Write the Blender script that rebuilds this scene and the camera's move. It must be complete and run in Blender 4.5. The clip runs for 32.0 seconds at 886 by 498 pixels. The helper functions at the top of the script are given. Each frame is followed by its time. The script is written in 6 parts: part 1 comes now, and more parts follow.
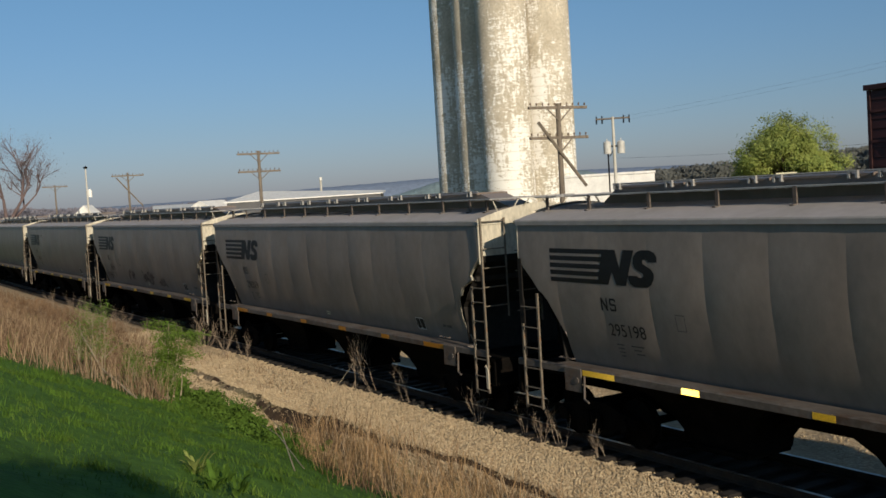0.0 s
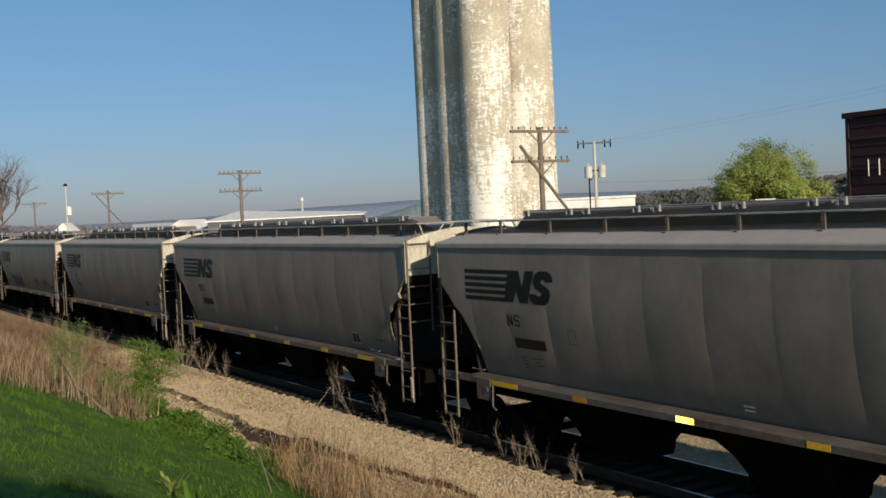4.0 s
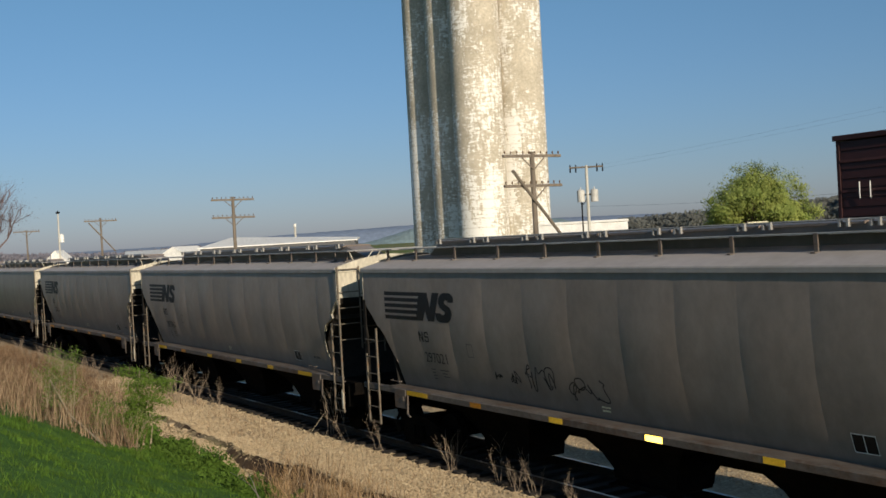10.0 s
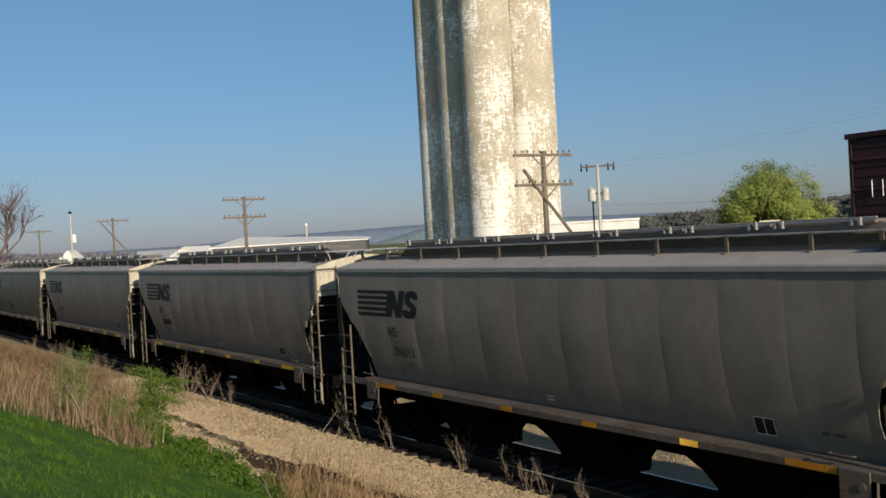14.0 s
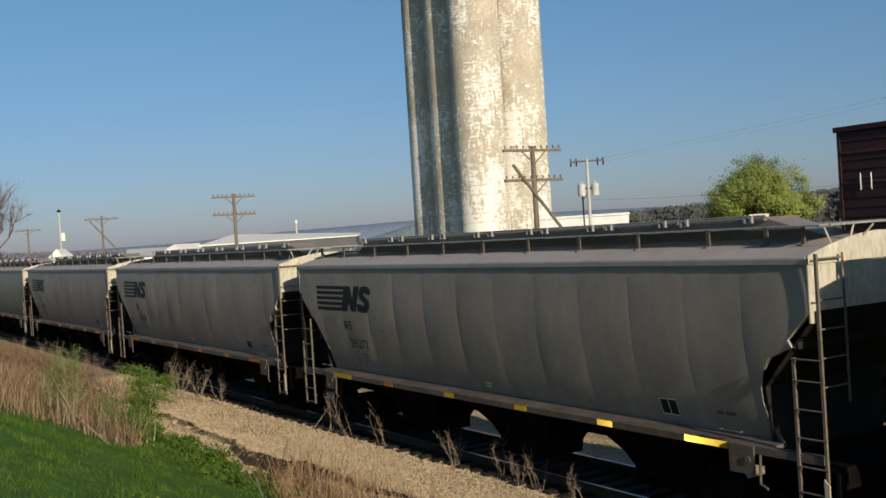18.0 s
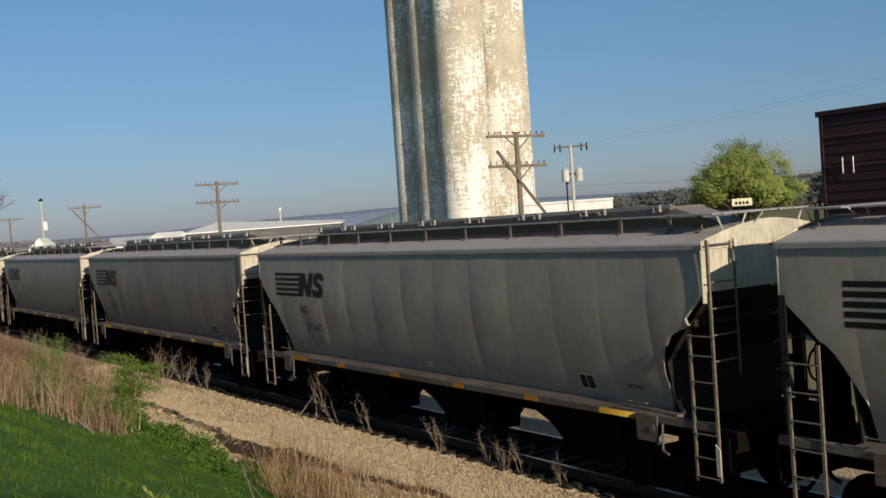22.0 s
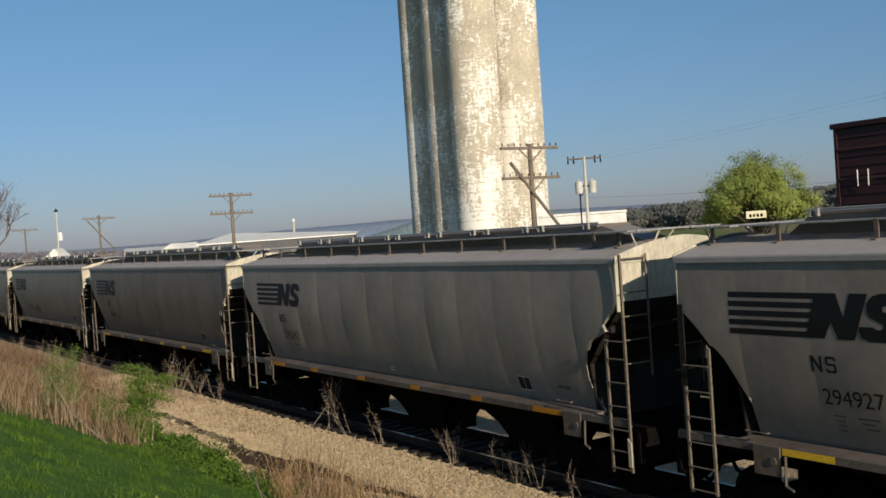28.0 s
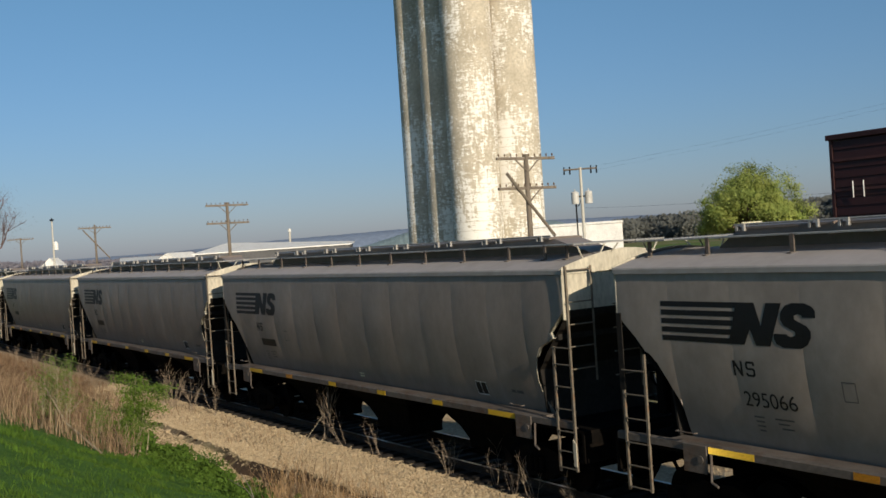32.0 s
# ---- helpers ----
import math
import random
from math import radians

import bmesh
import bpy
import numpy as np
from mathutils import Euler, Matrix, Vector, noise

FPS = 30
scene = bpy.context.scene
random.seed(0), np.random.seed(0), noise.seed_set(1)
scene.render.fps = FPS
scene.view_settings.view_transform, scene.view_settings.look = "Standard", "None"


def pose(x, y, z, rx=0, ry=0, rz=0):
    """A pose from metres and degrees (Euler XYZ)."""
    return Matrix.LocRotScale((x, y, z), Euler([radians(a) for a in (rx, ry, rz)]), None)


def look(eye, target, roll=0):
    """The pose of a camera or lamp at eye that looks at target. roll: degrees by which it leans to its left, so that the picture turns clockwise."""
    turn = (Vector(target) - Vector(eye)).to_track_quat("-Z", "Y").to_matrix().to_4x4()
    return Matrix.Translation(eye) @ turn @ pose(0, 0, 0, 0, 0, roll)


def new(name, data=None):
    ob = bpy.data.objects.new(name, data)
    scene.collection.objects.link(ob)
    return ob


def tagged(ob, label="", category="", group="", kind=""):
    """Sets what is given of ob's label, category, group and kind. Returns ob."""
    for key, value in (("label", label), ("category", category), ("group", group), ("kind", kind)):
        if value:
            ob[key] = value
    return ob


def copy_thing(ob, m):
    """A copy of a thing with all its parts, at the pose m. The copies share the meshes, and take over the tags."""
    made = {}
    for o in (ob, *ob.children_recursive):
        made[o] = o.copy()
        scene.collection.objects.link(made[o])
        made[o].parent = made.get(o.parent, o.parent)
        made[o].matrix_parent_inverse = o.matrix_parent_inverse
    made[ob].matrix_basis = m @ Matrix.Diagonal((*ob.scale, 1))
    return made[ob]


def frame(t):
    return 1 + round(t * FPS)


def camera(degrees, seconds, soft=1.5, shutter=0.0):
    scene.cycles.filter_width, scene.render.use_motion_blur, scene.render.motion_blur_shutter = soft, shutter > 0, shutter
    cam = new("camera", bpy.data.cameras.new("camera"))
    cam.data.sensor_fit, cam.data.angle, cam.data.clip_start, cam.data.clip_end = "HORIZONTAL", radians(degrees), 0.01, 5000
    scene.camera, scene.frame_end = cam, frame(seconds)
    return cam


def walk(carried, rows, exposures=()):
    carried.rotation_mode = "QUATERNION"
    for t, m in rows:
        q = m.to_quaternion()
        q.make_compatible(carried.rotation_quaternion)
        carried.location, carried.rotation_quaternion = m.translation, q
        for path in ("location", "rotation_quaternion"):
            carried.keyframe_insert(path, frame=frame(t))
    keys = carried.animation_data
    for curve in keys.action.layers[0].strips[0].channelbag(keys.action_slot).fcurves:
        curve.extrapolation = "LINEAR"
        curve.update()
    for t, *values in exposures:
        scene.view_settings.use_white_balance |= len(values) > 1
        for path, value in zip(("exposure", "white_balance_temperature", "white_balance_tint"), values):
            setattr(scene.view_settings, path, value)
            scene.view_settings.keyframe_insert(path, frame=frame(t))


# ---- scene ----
# One plan: the track runs along x, rail top is z = 0, the train rolls towards +x.
EYE = (0.0, -13.58, 4.93)
cam = camera(44.4, 32.0, soft=1.6)

# seconds, yaw, pitch, lean of the hand-held camera
TURNS = [
    (0, 59.76, -3.10, -3.48), (0.5, 59.52, -2.76, -3.52), (1, 59.26, -2.75, -3.34), (1.5, 58.76, -2.50, -3.51),
    (2, 58.45, -1.89, -3.29), (2.5, 58.75, -1.63, -3.06), (3, 58.74, -1.58, -3.01), (3.5, 58.79, -1.89, -2.75),
    (5.5, 58.30, -2.02, -3.09), (6, 58.32, -1.92, -3.29), (6.5, 58.62, -2.00, -3.32), (7, 58.91, -1.68, -3.11),
    (7.5, 58.57, -1.60, -3.35), (8, 58.57, -1.36, -3.47), (8.5, 58.15, -1.40, -3.62), (9, 58.40, -1.11, -3.61),
    (9.5, 58.41, -0.87, -3.37), (10, 58.26, -0.70, -3.16), (10.5, 58.71, -0.73, -3.03), (11, 58.78, -0.67, -3.11),
    (11.5, 58.83, -0.58, -3.33), (12, 59.01, -0.33, -3.20), (12.5, 58.81, -0.35, -3.23), (13, 58.69, -0.48, -3.26),
    (13.5, 58.57, -0.67, -3.41), (14, 58.84, -0.70, -3.27), (14.5, 58.66, -0.56, -3.40), (16.5, 58.37, -0.98, -3.35),
    (17, 58.39, -0.78, -3.63), (17.5, 58.28, -0.83, -3.49), (18, 58.34, -0.95, -3.67), (18.5, 58.55, -0.95, -3.43),
    (19, 58.22, -0.73, -3.43), (19.5, 58.33, -1.03, -3.61), (20, 58.12, -1.44, -3.75), (20.5, 58.16, -1.78, -3.93),
    (21, 58.19, -1.62, -4.15), (21.5, 57.64, -1.62, -4.13), (22, 57.57, -1.72, -4.05), (22.5, 57.70, -1.58, -4.09),
    (23, 57.78, -1.50, -3.95), (23.5, 57.82, -1.25, -4.03), (24, 57.83, -1.25, -4.16), (24.5, 57.93, -1.15, -4.03),
    (25, 57.98, -1.11, -3.98), (25.5, 57.69, -0.96, -3.83), (27.5, 58.11, -0.94, -3.68), (28, 58.22, -1.06, -3.89),
    (28.5, 58.70, -0.90, -3.73), (29, 58.55, -1.07, -3.81), (29.5, 58.34, -1.09, -3.93), (30, 58.31, -0.98, -4.01),
    (30.5, 58.36, -0.81, -3.92), (31, 58.16, -0.74, -3.94), (31.5, 57.97, -0.69, -4.04), (32, 57.98, -0.54, -3.77),
]
walk(cam, [(t, pose(*EYE, 90 + p, 0, y) @ pose(0, 0, 0, 0, 0, r)) for t, y, p, r in TURNS], exposures=[(0, -0.06), (2, 0.03), (32, 0.03)])

# ---- light ----
SUN_AZ, SUN_EL = -6.5, 19.5
world = bpy.data.worlds.new("sky")
world.use_nodes = True
scene.world = world
wn = world.node_tree.nodes
sky = wn.new("ShaderNodeTexSky")
sky.sky_type = "NISHITA"
sky.sun_disc = False
sky.sun_elevation = radians(SUN_EL)
sky.sun_rotation = radians(90 - SUN_AZ)
sky.air_density, sky.dust_density, sky.ozone_density = 1.0, 0.5, 4.0
wn["Background"].inputs[1].default_value = 0.078
hue = wn.new("ShaderNodeMix")
hue.data_type, hue.blend_type = "RGBA", "MULTIPLY"
hue.inputs["Factor"].default_value = 1.0
# haze: the low sky is duller and more violet than the high sky
wco, wsep, wramp = wn.new("ShaderNodeTexCoord"), wn.new("ShaderNodeSeparateXYZ"), wn.new("ShaderNodeValToRGB")
world.node_tree.links.new(wco.outputs["Generated"], wsep.inputs[0])
world.node_tree.links.new(wsep.outputs["Z"], wramp.inputs[0])
wramp.color_ramp.elements[0].position, wramp.color_ramp.elements[0].color = 0.0, (0.745, 0.76, 1.06, 1)
haze = wramp.color_ramp.elements.new(0.07)
haze.color = (0.745, 0.815, 1.0, 1)
wramp.color_ramp.elements[2].position, wramp.color_ramp.elements[2].color = 0.30, (0.91, 1.11, 1.07, 1)
world.node_tree.links.new(wramp.outputs[0], hue.inputs["B"])
world.node_tree.links.new(sky.outputs[0], hue.inputs["A"])
world.node_tree.links.new(hue.outputs["Result"], wn["Background"].inputs[0])
sun_data = bpy.data.lights.new("sun", "SUN")
sun_data.energy, sun_data.angle, sun_data.color = 4.9, radians(0.6), (1.0, 0.86, 0.66)
sun_ob = new("sun", sun_data)
toward = Vector((math.cos(radians(SUN_AZ)) * math.cos(radians(SUN_EL)), math.sin(radians(SUN_AZ)) * math.cos(radians(SUN_EL)), math.sin(radians(SUN_EL))))
sun_ob.matrix_basis = look(toward * 300, (0, 0, 0))

# ---- materials ----


def mat(name, base, rough=0.8, metal=0.0, dark=0.5, light=1.3, scale=3.0, fine=40.0, bump=0.2, tint=0.0, stretch=(1, 1, 1), second=None, mix_at=(0.5, 0.6), spec=0.4, grain=0.2):
    """A worn surface: broad stains, fine grain and relief. second: a colour that breaks through in patches."""
    m = bpy.data.materials.new(name)
    m.use_nodes = True
    n, l = m.node_tree.nodes, m.node_tree.links
    bsdf = n["Principled BSDF"]
    bsdf.inputs["Roughness"].default_value = rough
    bsdf.inputs["Metallic"].default_value = metal
    bsdf.inputs["Specular IOR Level"].default_value = spec
    co = n.new("ShaderNodeTexCoord")
    mp = n.new("ShaderNodeMapping")
    mp.inputs["Scale"].default_value = stretch
    l.new(co.outputs["Object"], mp.inputs["Vector"])
    big, small = n.new("ShaderNodeTexNoise"), n.new("ShaderNodeTexNoise")
    for t, s, d in ((big, scale, 5), (small, fine, 3)):
        t.inputs["Scale"].default_value, t.inputs["Detail"].default_value = s, d
        t.inputs["Roughness"].default_value = 0.62
        l.new(mp.outputs[0], t.inputs["Vector"])
    ramp = n.new("ShaderNodeMapRange")
    ramp.inputs[1].default_value, ramp.inputs[2].default_value = 0.3, 0.7
    ramp.inputs[3].default_value, ramp.inputs[4].default_value = dark, light
    l.new(big.outputs[0], ramp.inputs[0])
    gr = n.new("ShaderNodeMapRange")
    gr.inputs[1].default_value, gr.inputs[2].default_value = 0.3, 0.7
    gr.inputs[3].default_value, gr.inputs[4].default_value = 1 - grain, 1 + grain
    l.new(small.outputs[0], gr.inputs[0])
    mul = n.new("ShaderNodeMath")
    mul.operation = "MULTIPLY"
    l.new(ramp.outputs[0], mul.inputs[0])
    l.new(gr.outputs[0], mul.inputs[1])
    out = mul.outputs[0]
    if tint:
        info = n.new("ShaderNodeObjectInfo")
        tr = n.new("ShaderNodeMapRange")
        tr.inputs[3].default_value, tr.inputs[4].default_value = 1 - tint, 1 + tint
        l.new(info.outputs["Random"], tr.inputs[0])
        m2 = n.new("ShaderNodeMath")
        m2.operation = "MULTIPLY"
        l.new(out, m2.inputs[0])
        l.new(tr.outputs[0], m2.inputs[1])
        out = m2.outputs[0]
    col = n.new("ShaderNodeMix")
    col.data_type, col.blend_type = "RGBA", "MULTIPLY"
    col.inputs["Factor"].default_value = 1
    if second:
        pick = n.new("ShaderNodeMix")
        pick.data_type = "RGBA"
        pn = n.new("ShaderNodeTexNoise")
        pn.inputs["Scale"].default_value, pn.inputs["Detail"].default_value = scale * 1.7, 8
        pn.inputs["Roughness"].default_value = 0.7
        l.new(mp.outputs[0], pn.inputs["Vector"])
        pr = n.new("ShaderNodeMapRange")
        pr.inputs[1].default_value, pr.inputs[2].default_value = mix_at
        l.new(pn.outputs[0], pr.inputs[0])
        l.new(pr.outputs[0], pick.inputs["Factor"])
        pick.inputs["A"].default_value, pick.inputs["B"].default_value = (*base, 1), (*second, 1)
        l.new(pick.outputs["Result"], col.inputs["A"])
    else:
        col.inputs["A"].default_value = (*base, 1)
    l.new(out, col.inputs["B"])
    l.new(col.outputs["Result"], bsdf.inputs["Base Color"])
    bp = n.new("ShaderNodeBump")
    bp.inputs["Strength"].default_value, bp.inputs["Distance"].default_value = bump, 0.02
    l.new(small.outputs[0], bp.inputs["Height"])
    l.new(bp.outputs[0], bsdf.inputs["Normal"])
    return m


def hopper_paint(name, tone, worn):
    return mat(name, tone, 0.42, dark=0.90, light=1.10, scale=0.45, fine=4.5, bump=0.0, grain=0.09, stretch=(1.15, 1, 0.75), second=worn, mix_at=(0.38, 0.72), spec=0.35)


PAINT = hopper_paint("hopper grey paint", (0.247, 0.208, 0.182), (0.197, 0.160, 0.137))
MIDPAINT = hopper_paint("washed grey hopper paint", (0.296, 0.252, 0.219), (0.244, 0.202, 0.173))
LIGHTPAINT = hopper_paint("cleaner pale grey hopper paint", (0.341, 0.292, 0.253), (0.281, 0.236, 0.203))
BROWNPAINT = hopper_paint("road-grimed brownish hopper paint", (0.184, 0.149, 0.125), (0.133, 0.105, 0.086))
CREAM = mat("hopper end paint", (0.49, 0.45, 0.36), 0.6, dark=0.75, light=1.15, scale=1.2, fine=14, bump=0.05, stretch=(1, 1, 0.4), second=(0.33, 0.25, 0.17), mix_at=(0.58, 0.75))
ROOF = mat("hopper roof paint", (0.375, 0.343, 0.333), 0.65, dark=0.95, light=1.05, scale=0.5, fine=4, bump=0.0, grain=0.06, second=(0.32, 0.295, 0.27), mix_at=(0.45, 0.75), spec=0.25)
SILL = mat("side sill paint with rust", (0.118, 0.102, 0.090), 0.65, dark=0.7, light=1.2, scale=1.4, fine=16, bump=0.06, stretch=(0.6, 1, 1), second=(0.095, 0.055, 0.034), mix_at=(0.5, 0.68), spec=0.2)
LADDER = mat("weathered ladder steel", (0.165, 0.142, 0.112), 0.65, dark=0.6, light=1.2, scale=2.5, fine=16, bump=0.04, second=(0.16, 0.09, 0.05), mix_at=(0.5, 0.66), spec=0.2)
# grime taken near black to stand in for shade under the cars
NEAR_BLACK = mat("grimy underframe with shade", (0.006, 0.0052, 0.0046), 0.9, dark=0.6, light=1.4, scale=2, fine=25, bump=0.2, second=(0.010, 0.007, 0.005), mix_at=(0.5, 0.7), spec=0.04)
# both end colours carry the shade between the cars, not just paint
SLOPE = mat("slope sheet paint darkened for shade", (0.020, 0.018, 0.0165), 0.85, dark=0.7, light=1.2, scale=1.2, fine=14, bump=0.05, second=(0.016, 0.014, 0.012), mix_at=(0.45, 0.7), spec=0.08)
BENEATH = mat("grey paint in shade beneath the slope sheet", (0.026, 0.024, 0.022), 0.8, dark=0.7, light=1.2, scale=1.2, fine=14, bump=0.05, second=(0.022, 0.019, 0.017), mix_at=(0.45, 0.7), spec=0.08)
PURPLE = mat("purple spray paint", (0.125, 0.035, 0.10), 0.5, dark=0.6, light=1.4, scale=2.5, fine=10, bump=0.01, second=(0.09, 0.10, 0.04), mix_at=(0.52, 0.66))
BROWNTAG = mat("brown marker scrawl", (0.06, 0.03, 0.025), 0.6, dark=0.8, light=1.2, scale=2, fine=10, bump=0.01)
GREYTAG = mat("thin grey marker scrawl", (0.09, 0.085, 0.09), 0.6, dark=0.8, light=1.2, scale=2, fine=10, bump=0.01)
BLUETAG = mat("blue marker scrawl", (0.03, 0.045, 0.07), 0.6, dark=0.8, light=1.2, scale=2, fine=10, bump=0.01)
BLACK = mat("faded black lettering paint", (0.008, 0.007, 0.007), 0.5, dark=0.8, light=1.3, scale=2, fine=20, bump=0.0, spec=0.28)
FAINT = mat("faint old stencil paint", (0.085, 0.08, 0.075), 0.6, dark=0.8, light=1.3, scale=2, fine=20, bump=0.02)
STEEL = mat("rolled steel", (0.33, 0.31, 0.29), 0.35, 0.9, dark=0.6, light=1.2, scale=2, fine=30, bump=0.05)
RUST = mat("rail web rust", (0.050, 0.032, 0.022), 0.85, dark=0.6, light=1.3, scale=3, fine=30)
GALV = mat("galvanised grating", (0.34, 0.33, 0.315), 0.55, 0.3, dark=0.75, light=1.15, scale=1.5, fine=25, bump=0.1)


def tape_material(name, colour, shine=0.005):
    """Reflective tape: a flat coloured film over tiny moulded prisms, whose facets all lean one way and flash the sun."""
    m = mat(name, colour, 0.4, dark=0.8, light=1.12, scale=5, fine=30, bump=0.0)
    n, l = m.node_tree.nodes, m.node_tree.links
    facet = n.new("ShaderNodeCombineXYZ")
    for k, v in enumerate((0.872, -0.402, 0.278)):
        facet.inputs[k].default_value = v
    flash = n.new("ShaderNodeBsdfGlossy")
    flash.inputs["Color"].default_value = (1.0, 0.72, 0.12, 1)
    flash.inputs["Roughness"].default_value = 0.13
    l.new(facet.outputs[0], flash.inputs["Normal"])
    both = n.new("ShaderNodeMixShader")
    both.inputs[0].default_value = shine
    l.new(n["Principled BSDF"].outputs[0], both.inputs[1])
    l.new(flash.outputs[0], both.inputs[2])
    l.new(both.outputs[0], n["Material Output"].inputs["Surface"])
    return m


YELLOW = tape_material("yellow reflective tape", (0.60, 0.36, 0.018))
# lime is the sun's flash on a tape, put into its colour
LIME = tape_material("reflective tape with sun flash in lime", (0.58, 0.66, 0.03))
ORANGE = tape_material("orange reflective tape", (0.46, 0.19, 0.015), 0.0004)
CREAMSIGN = mat("cream sign paint", (0.80, 0.74, 0.52), 0.6, dark=0.85, light=1.08, scale=2, fine=12, bump=0.03)
WHITE = mat("white paint", (0.78, 0.77, 0.74), 0.6, dark=0.85, light=1.08, scale=1.5, fine=12, bump=0.05)
CAN = mat("weathered pale grey enamel", (0.52, 0.51, 0.48), 0.5, dark=0.8, light=1.1, scale=2, fine=12, bump=0.03)
WOODPOLE = mat("weathered pole wood", (0.175, 0.145, 0.115), 0.9, dark=0.65, light=1.25, scale=2, fine=24, bump=0.3, stretch=(4, 4, 0.4))
PALEPOLE = mat("pale grey pole", (0.50, 0.48, 0.43), 0.85, dark=0.8, light=1.15, scale=2, fine=24, bump=0.2, stretch=(4, 4, 0.5))
# creosote colour lowered further for the shade under the train
TIE = mat("creosoted tie wood with train shade", (0.016, 0.013, 0.011), 0.9, dark=0.6, light=1.4, scale=3, fine=20, bump=0.4, tint=0.25, stretch=(3, 0.5, 3))
REDWALL = mat("dark red corrugated steel", (0.034, 0.0085, 0.0085), 0.6, dark=0.75, light=1.25, scale=0.8, fine=10, bump=0.05, stretch=(0.4, 1, 1))
REDBAND = mat("faded red batten paint", (0.070, 0.025, 0.025), 0.7, dark=0.7, light=1.3, scale=1.5, fine=10, bump=0.05)
# shed wall grey includes the shade below the white roof
GREYWALL = mat("siding darkened for shade", (0.10, 0.10, 0.105), 0.8, dark=0.85, light=1.1, scale=0.5, fine=8, bump=0.02)
GREYROOF = mat("pale metal roof", (0.50, 0.52, 0.53), 0.45, 0.2, dark=0.85, light=1.1, scale=0.3, fine=6, bump=0.03)
BARK = mat("tree bark", (0.13, 0.10, 0.075), 0.9, dark=0.6, light=1.3, scale=2, fine=18, bump=0.5, stretch=(2, 2, 0.5))
TWIG = mat("dry twigs", (0.27, 0.21, 0.155), 0.9, dark=0.7, light=1.2, scale=4, fine=30, bump=0.1)
STRAW = mat("dead straw grass", (0.31, 0.205, 0.125), 0.85, dark=0.45, light=1.3, scale=1.1, fine=14, bump=0.0, second=(0.185, 0.115, 0.07), mix_at=(0.42, 0.6), spec=0.12)
PALESTRAW = mat("bleached reed stalks", (0.43, 0.32, 0.205), 0.85, dark=0.7, light=1.15, scale=1.4, fine=14, bump=0.0, second=(0.30, 0.20, 0.125), mix_at=(0.45, 0.6), spec=0.12)
GOLD = mat("golden dead grass", (0.40, 0.265, 0.14), 0.85, dark=0.5, light=1.25, scale=1.4, fine=14, bump=0.0, second=(0.22, 0.14, 0.075), mix_at=(0.45, 0.6), spec=0.12)
BROWNSTEM = mat("dark dead stems", (0.13, 0.085, 0.055), 0.9, dark=0.6, light=1.3, scale=1.3, fine=14, bump=0.0, spec=0.1)
GREYTWIG = mat("budding twigs", (0.125, 0.09, 0.088), 0.9, dark=0.8, light=1.2, scale=1, fine=8, bump=0.1)
TAGBLACK = mat("weathered black marker", (0.036, 0.033, 0.032), 0.7, dark=0.7, light=1.5, scale=6, fine=20, bump=0.0, spec=0.1)
GREEN = mat("spring lawn grass", (0.082, 0.158, 0.022), 0.8, dark=0.6, light=1.35, scale=0.9, fine=4, bump=0.0, grain=0.35, second=(0.115, 0.185, 0.03), mix_at=(0.5, 0.68), spec=0.12)
LUSH = mat("lush grass tufts", (0.105, 0.198, 0.029), 0.8, dark=0.6, light=1.3, scale=1.3, fine=5, bump=0.0, grain=0.3, second=(0.15, 0.21, 0.045), mix_at=(0.5, 0.68), spec=0.12)
LEAF = mat("fresh yellow green leaves", (0.36, 0.40, 0.115), 0.8, dark=0.75, light=1.25, scale=0.5, fine=6, bump=0.0, second=(0.235, 0.305, 0.085), mix_at=(0.42, 0.62), spec=0.1)
SPROUT = mat("bright young sapling leaves", (0.135, 0.222, 0.04), 0.8, dark=0.65, light=1.3, scale=1.5, fine=9, bump=0.0, second=(0.16, 0.23, 0.04), mix_at=(0.45, 0.65), spec=0.1)
PALESTEM = mat("pale sapling bark", (0.29, 0.245, 0.17), 0.85, dark=0.8, light=1.2, scale=4, fine=20, bump=0.1)
WEED = mat("green weed leaves", (0.092, 0.165, 0.027), 0.75, dark=0.65, light=1.3, scale=2.2, fine=9, bump=0.0, second=(0.12, 0.20, 0.03), mix_at=(0.5, 0.7), spec=0.15)
BUD = mat("reddish spring buds", (0.20, 0.14, 0.125), 0.8, dark=0.7, light=1.3, scale=1, fine=8, bump=0.0)
# distance haze is mixed into the colours of woods, hill and ridge
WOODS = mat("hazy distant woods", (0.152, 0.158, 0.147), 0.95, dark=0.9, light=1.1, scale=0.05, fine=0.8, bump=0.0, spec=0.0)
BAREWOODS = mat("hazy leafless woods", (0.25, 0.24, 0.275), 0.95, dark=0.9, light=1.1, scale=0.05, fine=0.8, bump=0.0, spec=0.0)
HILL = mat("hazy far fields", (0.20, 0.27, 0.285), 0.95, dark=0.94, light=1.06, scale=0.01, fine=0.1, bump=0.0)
RIDGE = mat("far ridge tinted haze blue", (0.185, 0.235, 0.325), 0.95, dark=0.96, light=1.04, scale=0.01, fine=0.1, bump=0.0)


